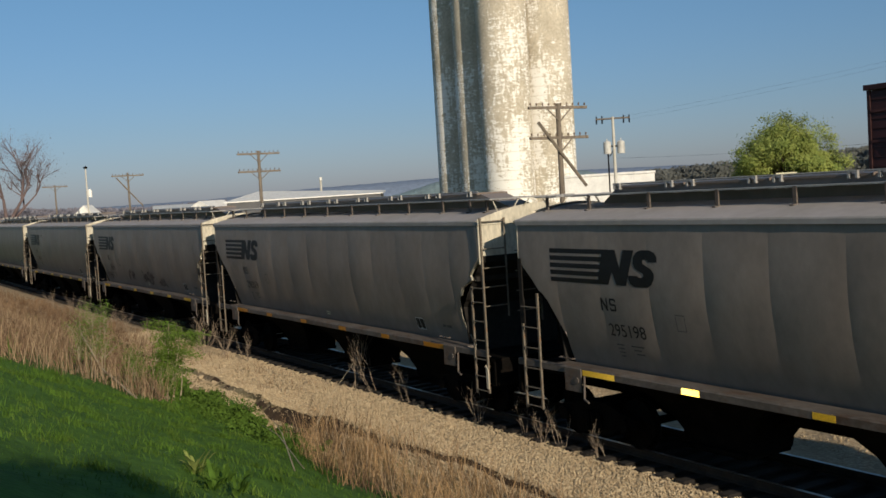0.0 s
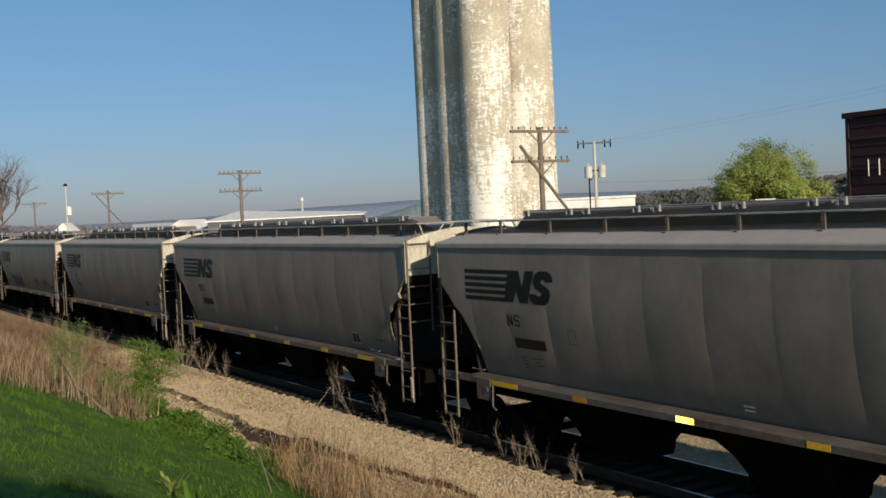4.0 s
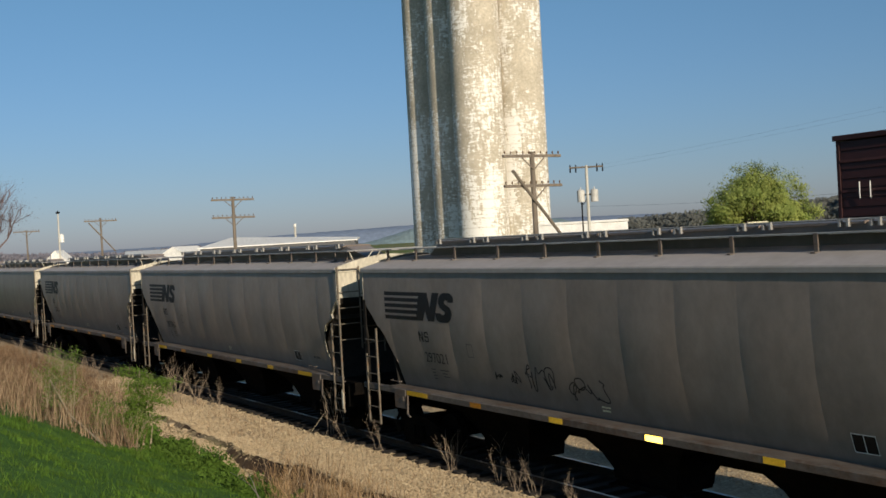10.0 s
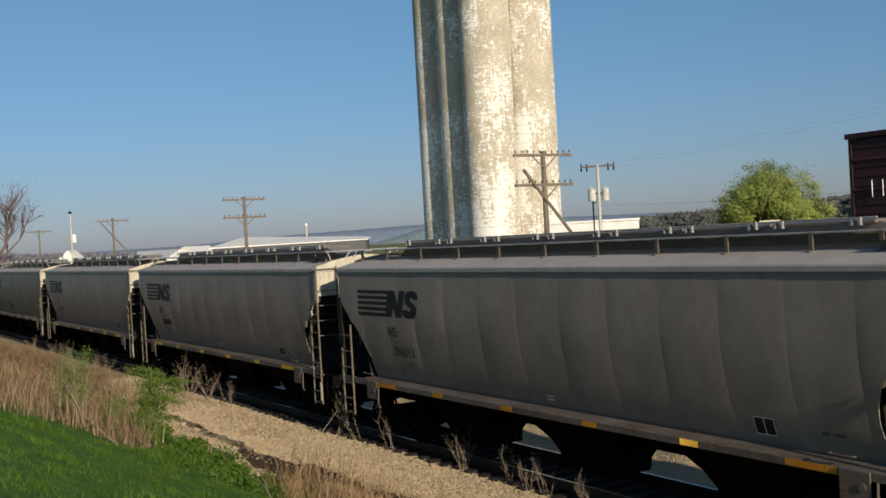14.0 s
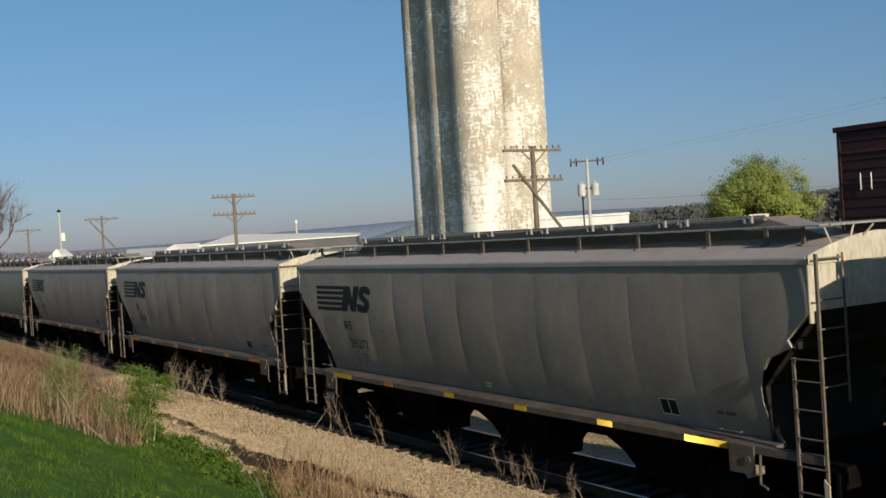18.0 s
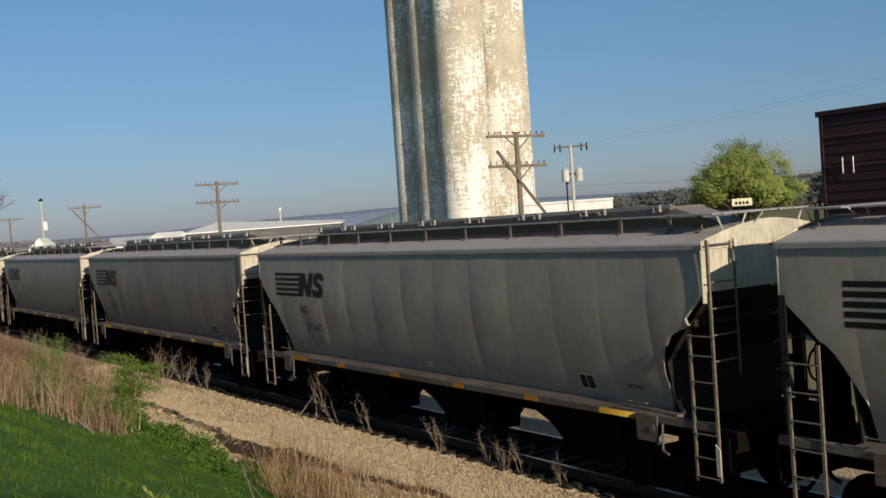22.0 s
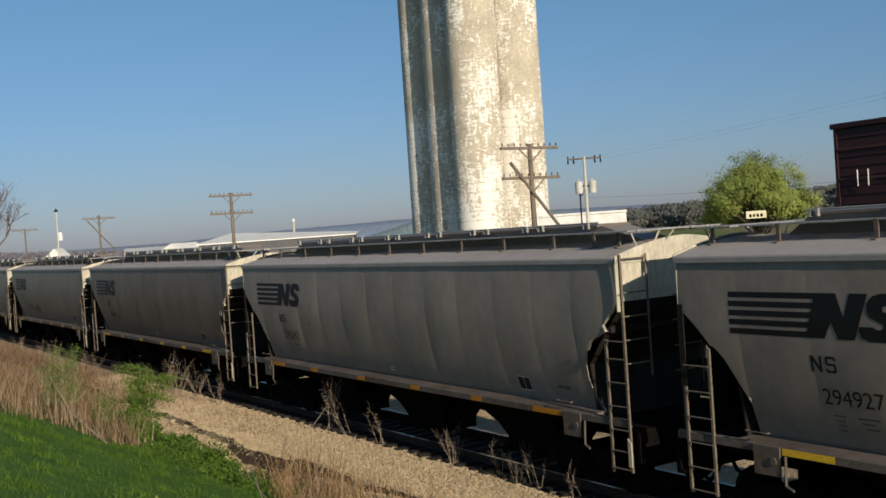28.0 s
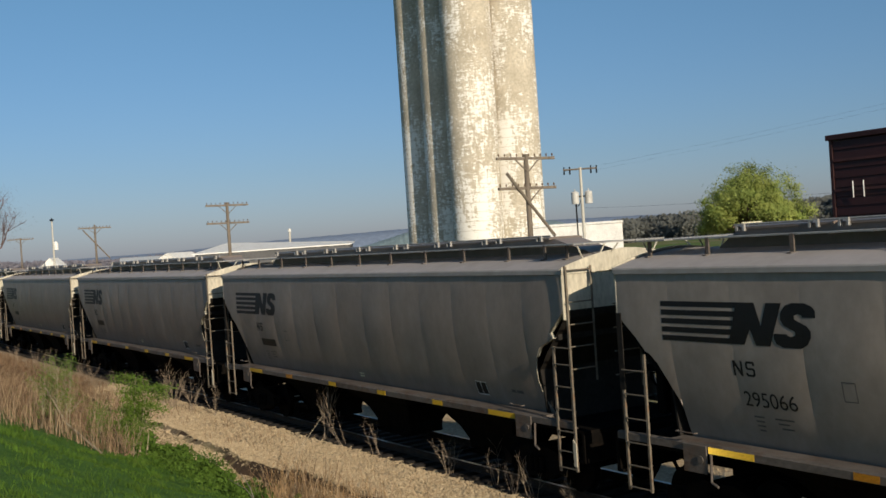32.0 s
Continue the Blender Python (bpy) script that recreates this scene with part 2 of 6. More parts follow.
def let_light_through(m, share):
    """Thin leaves and blades pass part of their light on to the other side."""
    n, l = m.node_tree.nodes, m.node_tree.links
    glow = n.new("ShaderNodeBsdfTranslucent")
    l.new(n["Principled BSDF"].inputs["Base Color"].links[0].from_socket, glow.inputs["Color"])
    both = n.new("ShaderNodeMixShader")
    both.inputs[0].default_value = share
    l.new(n["Principled BSDF"].outputs[0], both.inputs[1])
    l.new(glow.outputs[0], both.inputs[2])
    l.new(both.outputs[0], n["Material Output"].inputs["Surface"])


for thin in (GREEN, LUSH, LEAF, SPROUT, WEED, BUD, WOODS, BAREWOODS):
    let_light_through(thin, 0.4)
for thin in (STRAW, PALESTRAW, GOLD):
    let_light_through(thin, 0.2)


def silo_material():
    """Bare tan concrete with peeling whitewash that survives in ragged strokes along the form lines."""
    m = mat("peeling whitewashed concrete", (0.50, 0.445, 0.355), 0.9, dark=0.82, light=1.10, scale=0.22, fine=3, bump=0.1, second=(0.40, 0.345, 0.265), mix_at=(0.52, 0.74))
    n, l = m.node_tree.nodes, m.node_tree.links
    bsdf = n["Principled BSDF"]
    old = bsdf.inputs["Base Color"].links[0].from_socket
    co = n.new("ShaderNodeTexCoord")

    def strokes(stretch, scale, detail, rough):
        mp, t = n.new("ShaderNodeMapping"), n.new("ShaderNodeTexNoise")
        mp.inputs["Scale"].default_value = stretch
        t.inputs["Scale"].default_value, t.inputs["Detail"].default_value, t.inputs["Roughness"].default_value = scale, detail, rough
        l.new(co.outputs["Object"], mp.inputs["Vector"])
        l.new(mp.outputs[0], t.inputs["Vector"])
        return t.outputs[0]

    def combine(x, gain, y):
        k = n.new("ShaderNodeMath")
        k.operation = "MULTIPLY_ADD"
        k.inputs[1].default_value = gain
        l.new(x, k.inputs[0])
        l.new(y, k.inputs[2])
        return k.outputs[0]

    level = strokes((1, 1, 4.6), 1.25, 7, 0.70)
    upright = strokes((2.4, 2.4, 0.7), 1.2, 7, 0.70)
    zone = strokes((1, 1, 0.4), 0.24, 4, 0.55)
    total = combine(zone, 1.35, combine(level, 1.15, upright))
    rise = n.new("ShaderNodeSeparateXYZ")
    l.new(co.outputs["Object"], rise.inputs[0])
    worn = n.new("ShaderNodeMapRange")
    worn.inputs[1].default_value, worn.inputs[2].default_value, worn.inputs[3].default_value, worn.inputs[4].default_value = 14, 28, 0.05, -0.12
    l.new(rise.outputs["Z"], worn.inputs[0])
    total = combine(worn.outputs[0], 1.0, total)
    step = n.new("ShaderNodeMapRange")
    step.inputs[1].default_value, step.inputs[2].default_value = 1.735, 1.775
    l.new(total, step.inputs[0])
    # horizontal form lines 1.3 m apart
    sep = n.new("ShaderNodeSeparateXYZ")
    l.new(co.outputs["Object"], sep.inputs[0])
    fr = n.new("ShaderNodeMath")
    fr.operation = "PINGPONG"
    fr.inputs[1].default_value = 0.65
    l.new(combine(level, 0.3, sep.outputs["Z"]), fr.inputs[0])
    line = n.new("ShaderNodeMapRange")
    line.inputs[1].default_value, line.inputs[2].default_value = 0.02, 0.10
    line.inputs[3].default_value, line.inputs[4].default_value = 0.55, 1.0
    l.new(fr.outputs[0], line.inputs[0])
    fac = n.new("ShaderNodeMath")
    fac.operation = "MULTIPLY"
    l.new(step.outputs[0], fac.inputs[0])
    l.new(line.outputs[0], fac.inputs[1])
    mix = n.new("ShaderNodeMix")
    mix.data_type = "RGBA"
    l.new(fac.outputs[0], mix.inputs["Factor"])
    l.new(old, mix.inputs["A"])
    mix.inputs["B"].default_value = (0.80, 0.78, 0.735, 1)
    l.new(mix.outputs["Result"], bsdf.inputs["Base Color"])
    return m


SILO = silo_material()


def ground_material():
    """Ballast, straw-littered verge and lawn, blended along the ground's own strips by y, with ragged borders."""
    m = bpy.data.materials.new("ground gravel and turf")
    m.use_nodes = True
    n, l = m.node_tree.nodes, m.node_tree.links
    bsdf = n["Principled BSDF"]
    bsdf.inputs["Roughness"].default_value = 0.95
    bsdf.inputs["Specular IOR Level"].default_value = 0.15
    geo = n.new("ShaderNodeNewGeometry")
    sep = n.new("ShaderNodeSeparateXYZ")
    l.new(geo.outputs["Position"], sep.inputs[0])

    def noise_of(scale, detail=4, rough=0.6):
        t = n.new("ShaderNodeTexNoise")
        t.inputs["Scale"].default_value, t.inputs["Detail"].default_value, t.inputs["Roughness"].default_value = scale, detail, rough
        l.new(geo.outputs["Position"], t.inputs["Vector"])
        return t.outputs[0]

    def ranged(v, a, b, c, d):
        r = n.new("ShaderNodeMapRange")
        for i, x in enumerate((a, b, c, d)):
            r.inputs[1 + i].default_value = x
        l.new(v, r.inputs[0])
        return r.outputs[0]

    def mixed(f, a, b, blend="MIX"):
        x = n.new("ShaderNodeMix")
        x.data_type, x.blend_type = "RGBA", blend
        if isinstance(f, float):
            x.inputs["Factor"].default_value = f
        else:
            l.new(f, x.inputs["Factor"])
        for key, v in (("A", a), ("B", b)):
            if isinstance(v, tuple):
                x.inputs[key].default_value = (*v, 1)
            else:
                l.new(v, x.inputs[key])
        return x.outputs["Result"]

    vor = n.new("ShaderNodeTexVoronoi")
    vor.inputs["Scale"].default_value = 16
    l.new(geo.outputs["Position"], vor.inputs["Vector"])
    stone = mixed(ranged(vor.outputs["Color"], 0.1, 0.9, 0.0, 1.0), (0.30, 0.23, 0.15), (0.56, 0.46, 0.31))
    stone = mixed(ranged(vor.outputs["Distance"], 0.35, 0.8, 0.0, 0.6), stone, (0.16, 0.125, 0.085))
    stone = mixed(ranged(noise_of(0.7, 5), 0.35, 0.7, 0.0, 0.6), stone, (0.36, 0.28, 0.175))
    straw = mixed(ranged(noise_of(5, 6, 0.7), 0.35, 0.65, 0.0, 1.0), (0.17, 0.12, 0.07), (0.40, 0.30, 0.18))
    straw = mixed(ranged(noise_of(0.6, 4), 0.4, 0.65, 0.0, 0.6), straw, (0.13, 0.15, 0.04))
    lawn = mixed(ranged(noise_of(2.2, 6, 0.7), 0.3, 0.7, 0.0, 1.0), (0.036, 0.088, 0.014), (0.092, 0.185, 0.028))
    edge = n.new("ShaderNodeMath")
    edge.operation = "MULTIPLY_ADD"
    edge.inputs[1].default_value = 1.6
    l.new(noise_of(0.9, 5), edge.inputs[0])
    l.new(sep.outputs["Y"], edge.inputs[2])
    # near side: y falls towards the bank
    c1 = mixed(ranged(edge.outputs[0], -3.0, -2.5, 1.0, 0.0), stone, straw)
    # up the line the turf reaches the ledge
    reach = n.new("ShaderNodeMath")
    l.new(edge.outputs[0], reach.inputs[0])
    l.new(ranged(sep.outputs["X"], -24.2, -21.5, -1.15, 0.0), reach.inputs[1])
    tongue = n.new("ShaderNodeMath")
    l.new(reach.outputs[0], tongue.inputs[0])
    l.new(ranged(sep.outputs["X"], -29.8, -28.3, 0.7, 0.0), tongue.inputs[1])
    c2 = mixed(ranged(tongue.outputs[0], -4.5, -4.0, 1.0, 0.0), c1, lawn)
    # the train's shade is darkened into the oil-stained ballast between the rails
    under_train = n.new("ShaderNodeMath")
    under_train.operation = "ABSOLUTE"
    l.new(sep.outputs["Y"], under_train.inputs[0])
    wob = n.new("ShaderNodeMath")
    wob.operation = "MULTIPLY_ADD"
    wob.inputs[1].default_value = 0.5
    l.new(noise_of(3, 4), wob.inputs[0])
    l.new(under_train.outputs[0], wob.inputs[2])
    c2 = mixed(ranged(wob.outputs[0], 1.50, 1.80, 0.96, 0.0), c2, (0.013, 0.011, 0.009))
    # far side: gravel, then rough grass and fields
    field = mixed(ranged(noise_of(0.03, 4), 0.4, 0.6, 0.0, 1.0), (0.09, 0.14, 0.03), (0.20, 0.17, 0.09))
    c3 = mixed(ranged(edge.outputs[0], 5.0, 6.2, 0.0, 1.0), c2, field)
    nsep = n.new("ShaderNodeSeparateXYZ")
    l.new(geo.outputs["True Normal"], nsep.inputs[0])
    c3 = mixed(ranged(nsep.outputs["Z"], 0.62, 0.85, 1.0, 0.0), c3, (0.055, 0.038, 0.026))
    l.new(c3, bsdf.inputs["Base Color"])
    bp = n.new("ShaderNodeBump")
    bp.inputs["Strength"].default_value, bp.inputs["Distance"].default_value = 0.5, 0.03
    l.new(vor.outputs["Distance"], bp.inputs["Height"])
    bp.invert = True
    l.new(bp.outputs[0], bsdf.inputs["Normal"])
    return m


GROUND = ground_material()
STONE = mat("ballast stones", (0.46, 0.372, 0.25), 0.95, dark=0.75, light=1.2, scale=7, fine=40, bump=0.0, second=(0.36, 0.27, 0.165), mix_at=(0.45, 0.6), spec=0.1)

# ---- mesh helpers ----


def mesh_of(name, verts, faces, material, smooth=False):
    me = bpy.data.meshes.new(name)
    me.from_pydata([tuple(v) for v in verts], [], faces)
    me.materials.append(material)
    if smooth:
        me.polygons.foreach_set("use_smooth", [True] * len(me.polygons))
    me.update()
    return me


def bm_mesh(name, bm, material, smooth=False):
    me = bpy.data.meshes.new(name)
    bmesh.ops.recalc_face_normals(bm, faces=bm.faces)
    bm.to_mesh(me)
    bm.free()
    me.materials.append(material)
    if smooth:
        me.polygons.foreach_set("use_smooth", [True] * len(me.polygons))
    return me


def box(bm, lo, hi, bevel=0.0):
    x0, y0, z0 = lo
    x1, y1, z1 = hi
    v = [bm.verts.new(p) for p in ((x0, y0, z0), (x1, y0, z0), (x1, y1, z0), (x0, y1, z0), (x0, y0, z1), (x1, y0, z1), (x1, y1, z1), (x0, y1, z1))]
    fs = [bm.faces.new([v[i] for i in f]) for f in ((3, 2, 1, 0), (4, 5, 6, 7), (0, 1, 5, 4), (1, 2, 6, 5), (2, 3, 7, 6), (3, 0, 4, 7))]
    if bevel:
        es = list({e for f in fs for e in f.edges})
        bmesh.ops.bevel(bm, geom=es, offset=bevel, segments=1, affect="EDGES")


def rod(bm, a, b, r, r2=None, n=6, root=None):
    """A tapered round bar from a to b; root: an end ring to grow from. Returns its far ring."""
    a, b = Vector(a), Vector(b)
    r2 = r if r2 is None else r2
    d = (b - a).normalized()
    s = d.orthogonal().normalized()
    u = d.cross(s)
    rings = []
    for p, q in ((a, r), (b, r2)):
        if root and not rings:
            turn = max(range(n), key=lambda k: (root[k].co - a).dot(s))
            rings.append([root[(turn + i) % n] for i in range(n)])
            continue
        rings.append([bm.verts.new(p + (s * math.cos(2 * math.pi * i / n) + u * math.sin(2 * math.pi * i / n)) * q) for i in range(n)])
    for i in range(n):
        j = (i + 1) % n
        bm.faces.new((rings[0][i], rings[0][j], rings[1][j], rings[1][i]))
    if not root:
        bm.faces.new(rings[0][::-1])
    bm.faces.new(rings[1])
    return rings[1]


def prism(bm, outline, axis, lo, hi):
    """An outline of (a, b) swept along an axis. axis 'x': (y, z); 'y': (x, z); 'z': (x, y)."""
    def at(p, h):
        return {"x": (h, p[0], p[1]), "y": (p[0], h, p[1]), "z": (p[0], p[1], h)}[axis]
    r0 = [bm.verts.new(at(p, lo)) for p in outline]
    r1 = [bm.verts.new(at(p, hi)) for p in outline]
    n = len(outline)
    for i in range(n):
        j = (i + 1) % n
        bm.faces.new((r0[i], r0[j], r1[j], r1[i]))
    bm.faces.new(r0[::-1])
    bm.faces.new(r1)


def part(name, data, parent, label="", m=None):
    ob = new(name, data)
    ob.parent = parent
    if m is not None:
        ob.matrix_basis = m
    if label:
        tagged(ob, label)
    return ob


def empty(name, label, category, group="", kind="", m=None):
    ob = new(name)
    if m is not None:
        ob.matrix_basis = m
    return tagged(ob, label, category, group, kind)


def one(name, fill, material, smooth=False):
    bm = bmesh.new()
    fill(bm)
    return bm_mesh(name, bm, material, smooth)


def box_mesh(name, lo, hi, material, bevel=0.0):
    return one(name, lambda bm: box(bm, lo, hi, bevel), material)


# ---- ground ----
rng = np.random.default_rng(5)


def height(x, y):
    """The ground: bank under the camera, ditch, ballast bed, flat land and far rises."""
    ys = [-400, -60, -16.5, -13.0, -5.6, -4.9, -4.4, -3.30, -3.04, -2.96, -2.0, -1.42, -1.25, 1.25, 1.6, 2.4, 3.6, 4.4, 6, 9, 14, 400]
    zs = [3.4, 3.4, 3.4, 3.2, -0.05, -0.5, -0.66, -0.72, -0.68, -0.28, -0.27, -0.22, -0.235, -0.235, -0.3, -0.42, -0.43, 0.05, 0.0, -0.4, -0.7, -0.9]
    # the shoulder of the bed is wider up the line, with a crumbling edge
    wide = np.interp(x, [-60, -36, -30, -26.5, -24, -22, -18.6, -14], [0.3, 0.38, 0.45, 0.56, 0.40, 0.36, 0.07, 0.0])
    wander = wide + 0.03 * np.sin(x * 0.9) + 0.02 * np.sin(x * 2.3 + 0.6) + 0.018 * np.sin(x * 5.7) + 0.018 * np.sin(x * 11.3 + np.sin(x * 3.1))
    side = y + wander * np.clip((y + 5.8) / 1.5, 0, 1) * np.clip((-1.5 - y) / 0.8, 0, 1)
    z = np.interp(side, ys, zs)
    # the scarp dies out up the line
    shelf = np.clip((side + 5.0) / 0.4, 0, 1) * np.clip((-2.96 - side) / 0.06, 0, 1)
    rise = np.interp(x, [-27.8, -25.6, -23.6, -21.5], [0.29, 0.04, 0.04, 0.26])
    z = z + rise * shelf
    near = np.clip((400 - np.hypot(x, y)) / 400, 0, 1)
    bumps = 0.05 * np.sin(x * 1.3 + 2 * np.sin(y * 0.9)) * np.sin(y * 1.7 + 1.1) + 0.04 * np.sin(x * 0.47 + y * 0.6) + 0.025 * np.sin(x * 3.1 + y * 2.3)
    bed = np.clip((np.abs(y) - 1.9) / 1.0, 0.12, 1)
    return z + bumps * bed * near


def axis_steps(stops):
    out = []
    for a, b, s in stops:
        out += list(np.arange(a, b, s))
    return np.array(out + [stops[-1][1]])


gx = axis_steps([(-4000, -1000, 300), (-1000, -200, 60), (-200, -70, 6), (-70, -45, 0.8), (-45, -36, 0.3), (-36, -14, 0.12), (-14, -4, 0.3), (-4, 12, 1.5), (12, 200, 12), (200, 4000, 300)])
gy = axis_steps([(-4000, -400, 300), (-400, -40, 30), (-40, -15, 2), (-15, -5.4, 0.35), (-5.4, -3.4, 0.14), (-3.4, -2.5, 0.045), (-2.5, -1.2, 0.14), (-1.2, 2.4, 0.3), (2.4, 6, 0.2), (6, 20, 2), (20, 200, 15), (200, 1000, 80), (1000, 4000, 300)])
gX, gY = np.meshgrid(gx, gy)
gZ = height(gX, gY)
nx, ny = len(gx), len(gy)
gf = [(j * nx + i, j * nx + i + 1, (j + 1) * nx + i + 1, (j + 1) * nx + i) for j in range(ny - 1) for i in range(nx - 1)]
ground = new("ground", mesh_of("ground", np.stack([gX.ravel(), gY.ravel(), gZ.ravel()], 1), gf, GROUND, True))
tagged(ground, "gravel railway bed with straw verge and green lawn bank", "ground", kind="structure")

# ---- track ----


def rail_mesh():
    head = [(-0.035, 0), (0.035, 0), (0.037, -0.03), (0.01, -0.045), (0.009, -0.125), (0.07, -0.145), (0.07, -0.16), (-0.07, -0.16), (-0.07, -0.145), (-0.009, -0.125), (-0.01, -0.045), (-0.037, -0.03)]
    me = one("rail", lambda bm: prism(bm, head, "x", -400, 200), RUST)
    me.materials.append(STEEL)
    for p in me.polygons:
        if p.normal.z > 0.9 and p.center.z > -0.01:
            p.material_index = 1
    return me


RAIL = rail_mesh()
track = empty("railway_track", "rusty steel rails spiked to dark wooden ties", "track", kind="structure")
for y in (-0.755, 0.755):
    part("rail", RAIL, track, "steel rail with a shiny worn head", pose(0, y, 0))
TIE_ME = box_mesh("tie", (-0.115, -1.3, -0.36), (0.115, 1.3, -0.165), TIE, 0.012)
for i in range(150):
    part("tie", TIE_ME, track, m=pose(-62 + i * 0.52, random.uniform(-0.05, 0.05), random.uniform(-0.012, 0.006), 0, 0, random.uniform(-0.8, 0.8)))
far_ties = bmesh.new()
for i in range(520):
    x = -62 - 0.52 * (i + 1) if i < 420 else 16 + 0.52 * (i - 420)
    box(far_ties, (x - 0.115, -1.3, -0.36), (x + 0.115, 1.3, -0.165))
tagged(part("far_ties", bm_mesh("far_ties", far_ties, TIE), track, "rows of dark wooden ties"), kind="stuff")

# ---- covered hopper car ----
LC, LB = 18.4, 16.95           # over couplers, over the body
HB = LB / 2
SILL_LO, SILL_HI, EAVE, RIDGE_Z = 1.39, 1.53, 4.15, 4.50
HW = 1.56


def side_outline(sign):
    """The cut end of a side sheet, from eave to sill: metres inwards from the end, and height."""
    if sign > 0:
        return [(0, EAVE), (0, 3.49), (0.45, 3.08), (0.38, 2.98), (0.80, 2.80), (0.94, 2.62), (1.04, 2.35), (1.07, 2.12), (1.05, 1.92), (0.98, 1.70), (0.90, SILL_HI)]
    return [(0, EAVE), (0, 3.47), (0.42, 3.11), (0.62, 2.88), (0.70, 2.85), (0.86, 2.70), (1.02, 2.44), (1.17, 2.14), (1.28, 1.85), (1.33, SILL_HI)]


SEAMS = [-HB, -7.25, -5.96, -4.67, -3.35, -2.0, -0.62, 0.75, 2.10, 3.42, 4.75, 6.03, 7.23, HB]


def dent_of(i):
    local = random.Random(round(i * 7) + 3)
    return local.uniform(0, 6), local.uniform(0.003, 0.011)


def skin(i, u, z):
    """How far a side sheet stands out from its frame, in metres."""
    v = min(1.0, max(0.0, (EAVE - z) / (EAVE - SILL_HI)))
    ph, dent = dent_of(i)
    weak = 0.5 + 0.5 * math.sin(2.7 * i + 2.6 * v)
    bulge = (0.0165 * math.sin(math.pi * v) ** 0.6 * weak + 0.0025) * (0.88 * (1 - abs(2 * u - 1) ** 2) + 0.12 * (1 - abs(2 * u - 1) ** 8))
    return bulge + dent * math.sin(ph + 2.4 * u + 4.2 * v) * math.sin(math.pi * u) * math.sin(math.pi * v)


def tuck(z):
    """The side is a shallow barrel: it curves in below its middle, behind the sill, and a little towards the eave."""
    return 0.36 * max(0.0, (3.4 - z) / 1.87) ** 2 + 0.012 * max(0.0, (z - 3.45) / 0.7) ** 2


def surf(x, z):
    """The outer face of the near side at (x, z)."""
    i = max(0, min(len(SEAMS) - 2, int(np.searchsorted(SEAMS, x)) - 1))
    u = (x - SEAMS[i]) / (SEAMS[i + 1] - SEAMS[i])
    return -(HW - 0.03 - tuck(z) + skin(i, u, z))


def panel_mesh(i, worn=0.0):
    """One side sheet between two seams: slightly bulged and dented; end sheets are cut and show their thickness."""
    a, b = SEAMS[i], SEAMS[i + 1]
    us = (0.0, 0.02, 0.05, 0.09, 0.15, 0.25, 0.4, 0.6, 0.75, 0.85, 0.91, 0.95, 0.98, 1.0)
    nu = len(us)
    verts, faces = [], []
    left = side_outline(-1) if i == 0 else None
    right = side_outline(1) if i == len(SEAMS) - 2 else None
    zs = [round(float(z), 3) for z in np.linspace(EAVE, SILL_HI - 0.02, 15)]
    for lim in (left, right):
        if lim:
            zs = sorted(set(zs) | {round(p[1], 3) for p in lim}, reverse=True)
    for z in zs:
        x0, x1 = a, b
        if left:
            x0 = a + float(np.interp(-z, [-p[1] for p in left], [p[0] for p in left]))
        if right:
            x1 = b - float(np.interp(-z, [-p[1] for p in right], [p[0] for p in right]))
        for k in range(nu):
            x = x0 + (x1 - x0) * us[k]
            verts.append((x, -(HW - 0.03 - tuck(z) + skin(i + worn, (x - a) / (b - a), z)), z))
    rows = len(zs)
    for r in range(rows - 1):
        for k in range(nu - 1):
            faces.append((r * nu + k, (r + 1) * nu + k, (r + 1) * nu + k + 1, r * nu + k + 1))
    n = len(verts)
    smooth = len(faces)
    verts += [(x, y + 0.025, z) for x, y, z in verts]
    faces += [tuple(n + q for q in f[::-1]) for f in faces]
    for col, lim in ((0, left), (nu - 1, right)):
        if lim:
            for r in range(rows - 1):
                p, q = verts[r * nu + col], verts[(r + 1) * nu + col]
                k = len(verts)
                lip = 0.10 if q[2] > 2.97 else 0.06 if q[2] > 2.6 else 0.008
                verts += [p, q, (q[0], q[1] + lip, q[2]), (p[0], p[1] + lip, p[2])]
                faces.append((k, k + 1, k + 2, k + 3))
    me = mesh_of("side_sheet", verts, faces, PAINT)
    me.polygons.foreach_set("use_smooth", [j < smooth for j in range(len(faces))])
    me.materials.append(CREAM)
    me.polygons.foreach_set("material_index", [int(j >= 2 * smooth) for j in range(len(faces))])
    return me


def decal(name, polys, material, x0, z0, lift=0.003):
    """Paint that follows the dented side: outlines in metres round (x0, z0)."""
    bm = bmesh.new()
    for poly in polys:
        bm.faces.new([bm.verts.new((x0 + x, 0, z0 + z)) for x, z in poly])
    bm.normal_update()
    bmesh.ops.triangulate(bm, faces=bm.faces, ngon_method="EAR_CLIP")
    for _ in range(4):
        long = [e for e in bm.edges if e.calc_length() > 0.14]
        if not long:
            break
        bmesh.ops.subdivide_edges(bm, edges=long, cuts=1)
        bm.normal_update()
        bmesh.ops.triangulate(bm, faces=[f for f in bm.faces if len(f.verts) > 3])
    for v in bm.verts:
        v.co.y = surf(v.co.x, v.co.z) - lift
    for f in bm.faces:
        f.normal_update()
        if f.normal.y > 0:
            f.normal_flip()
    me = bpy.data.meshes.new(name)
    bm.to_mesh(me)
    bm.free()
    me.materials.append(material)
    return me


def rect(x0, z0, x1, z1):
    return [(x0, z0), (x1, z0), (x1, z1), (x0, z1)]


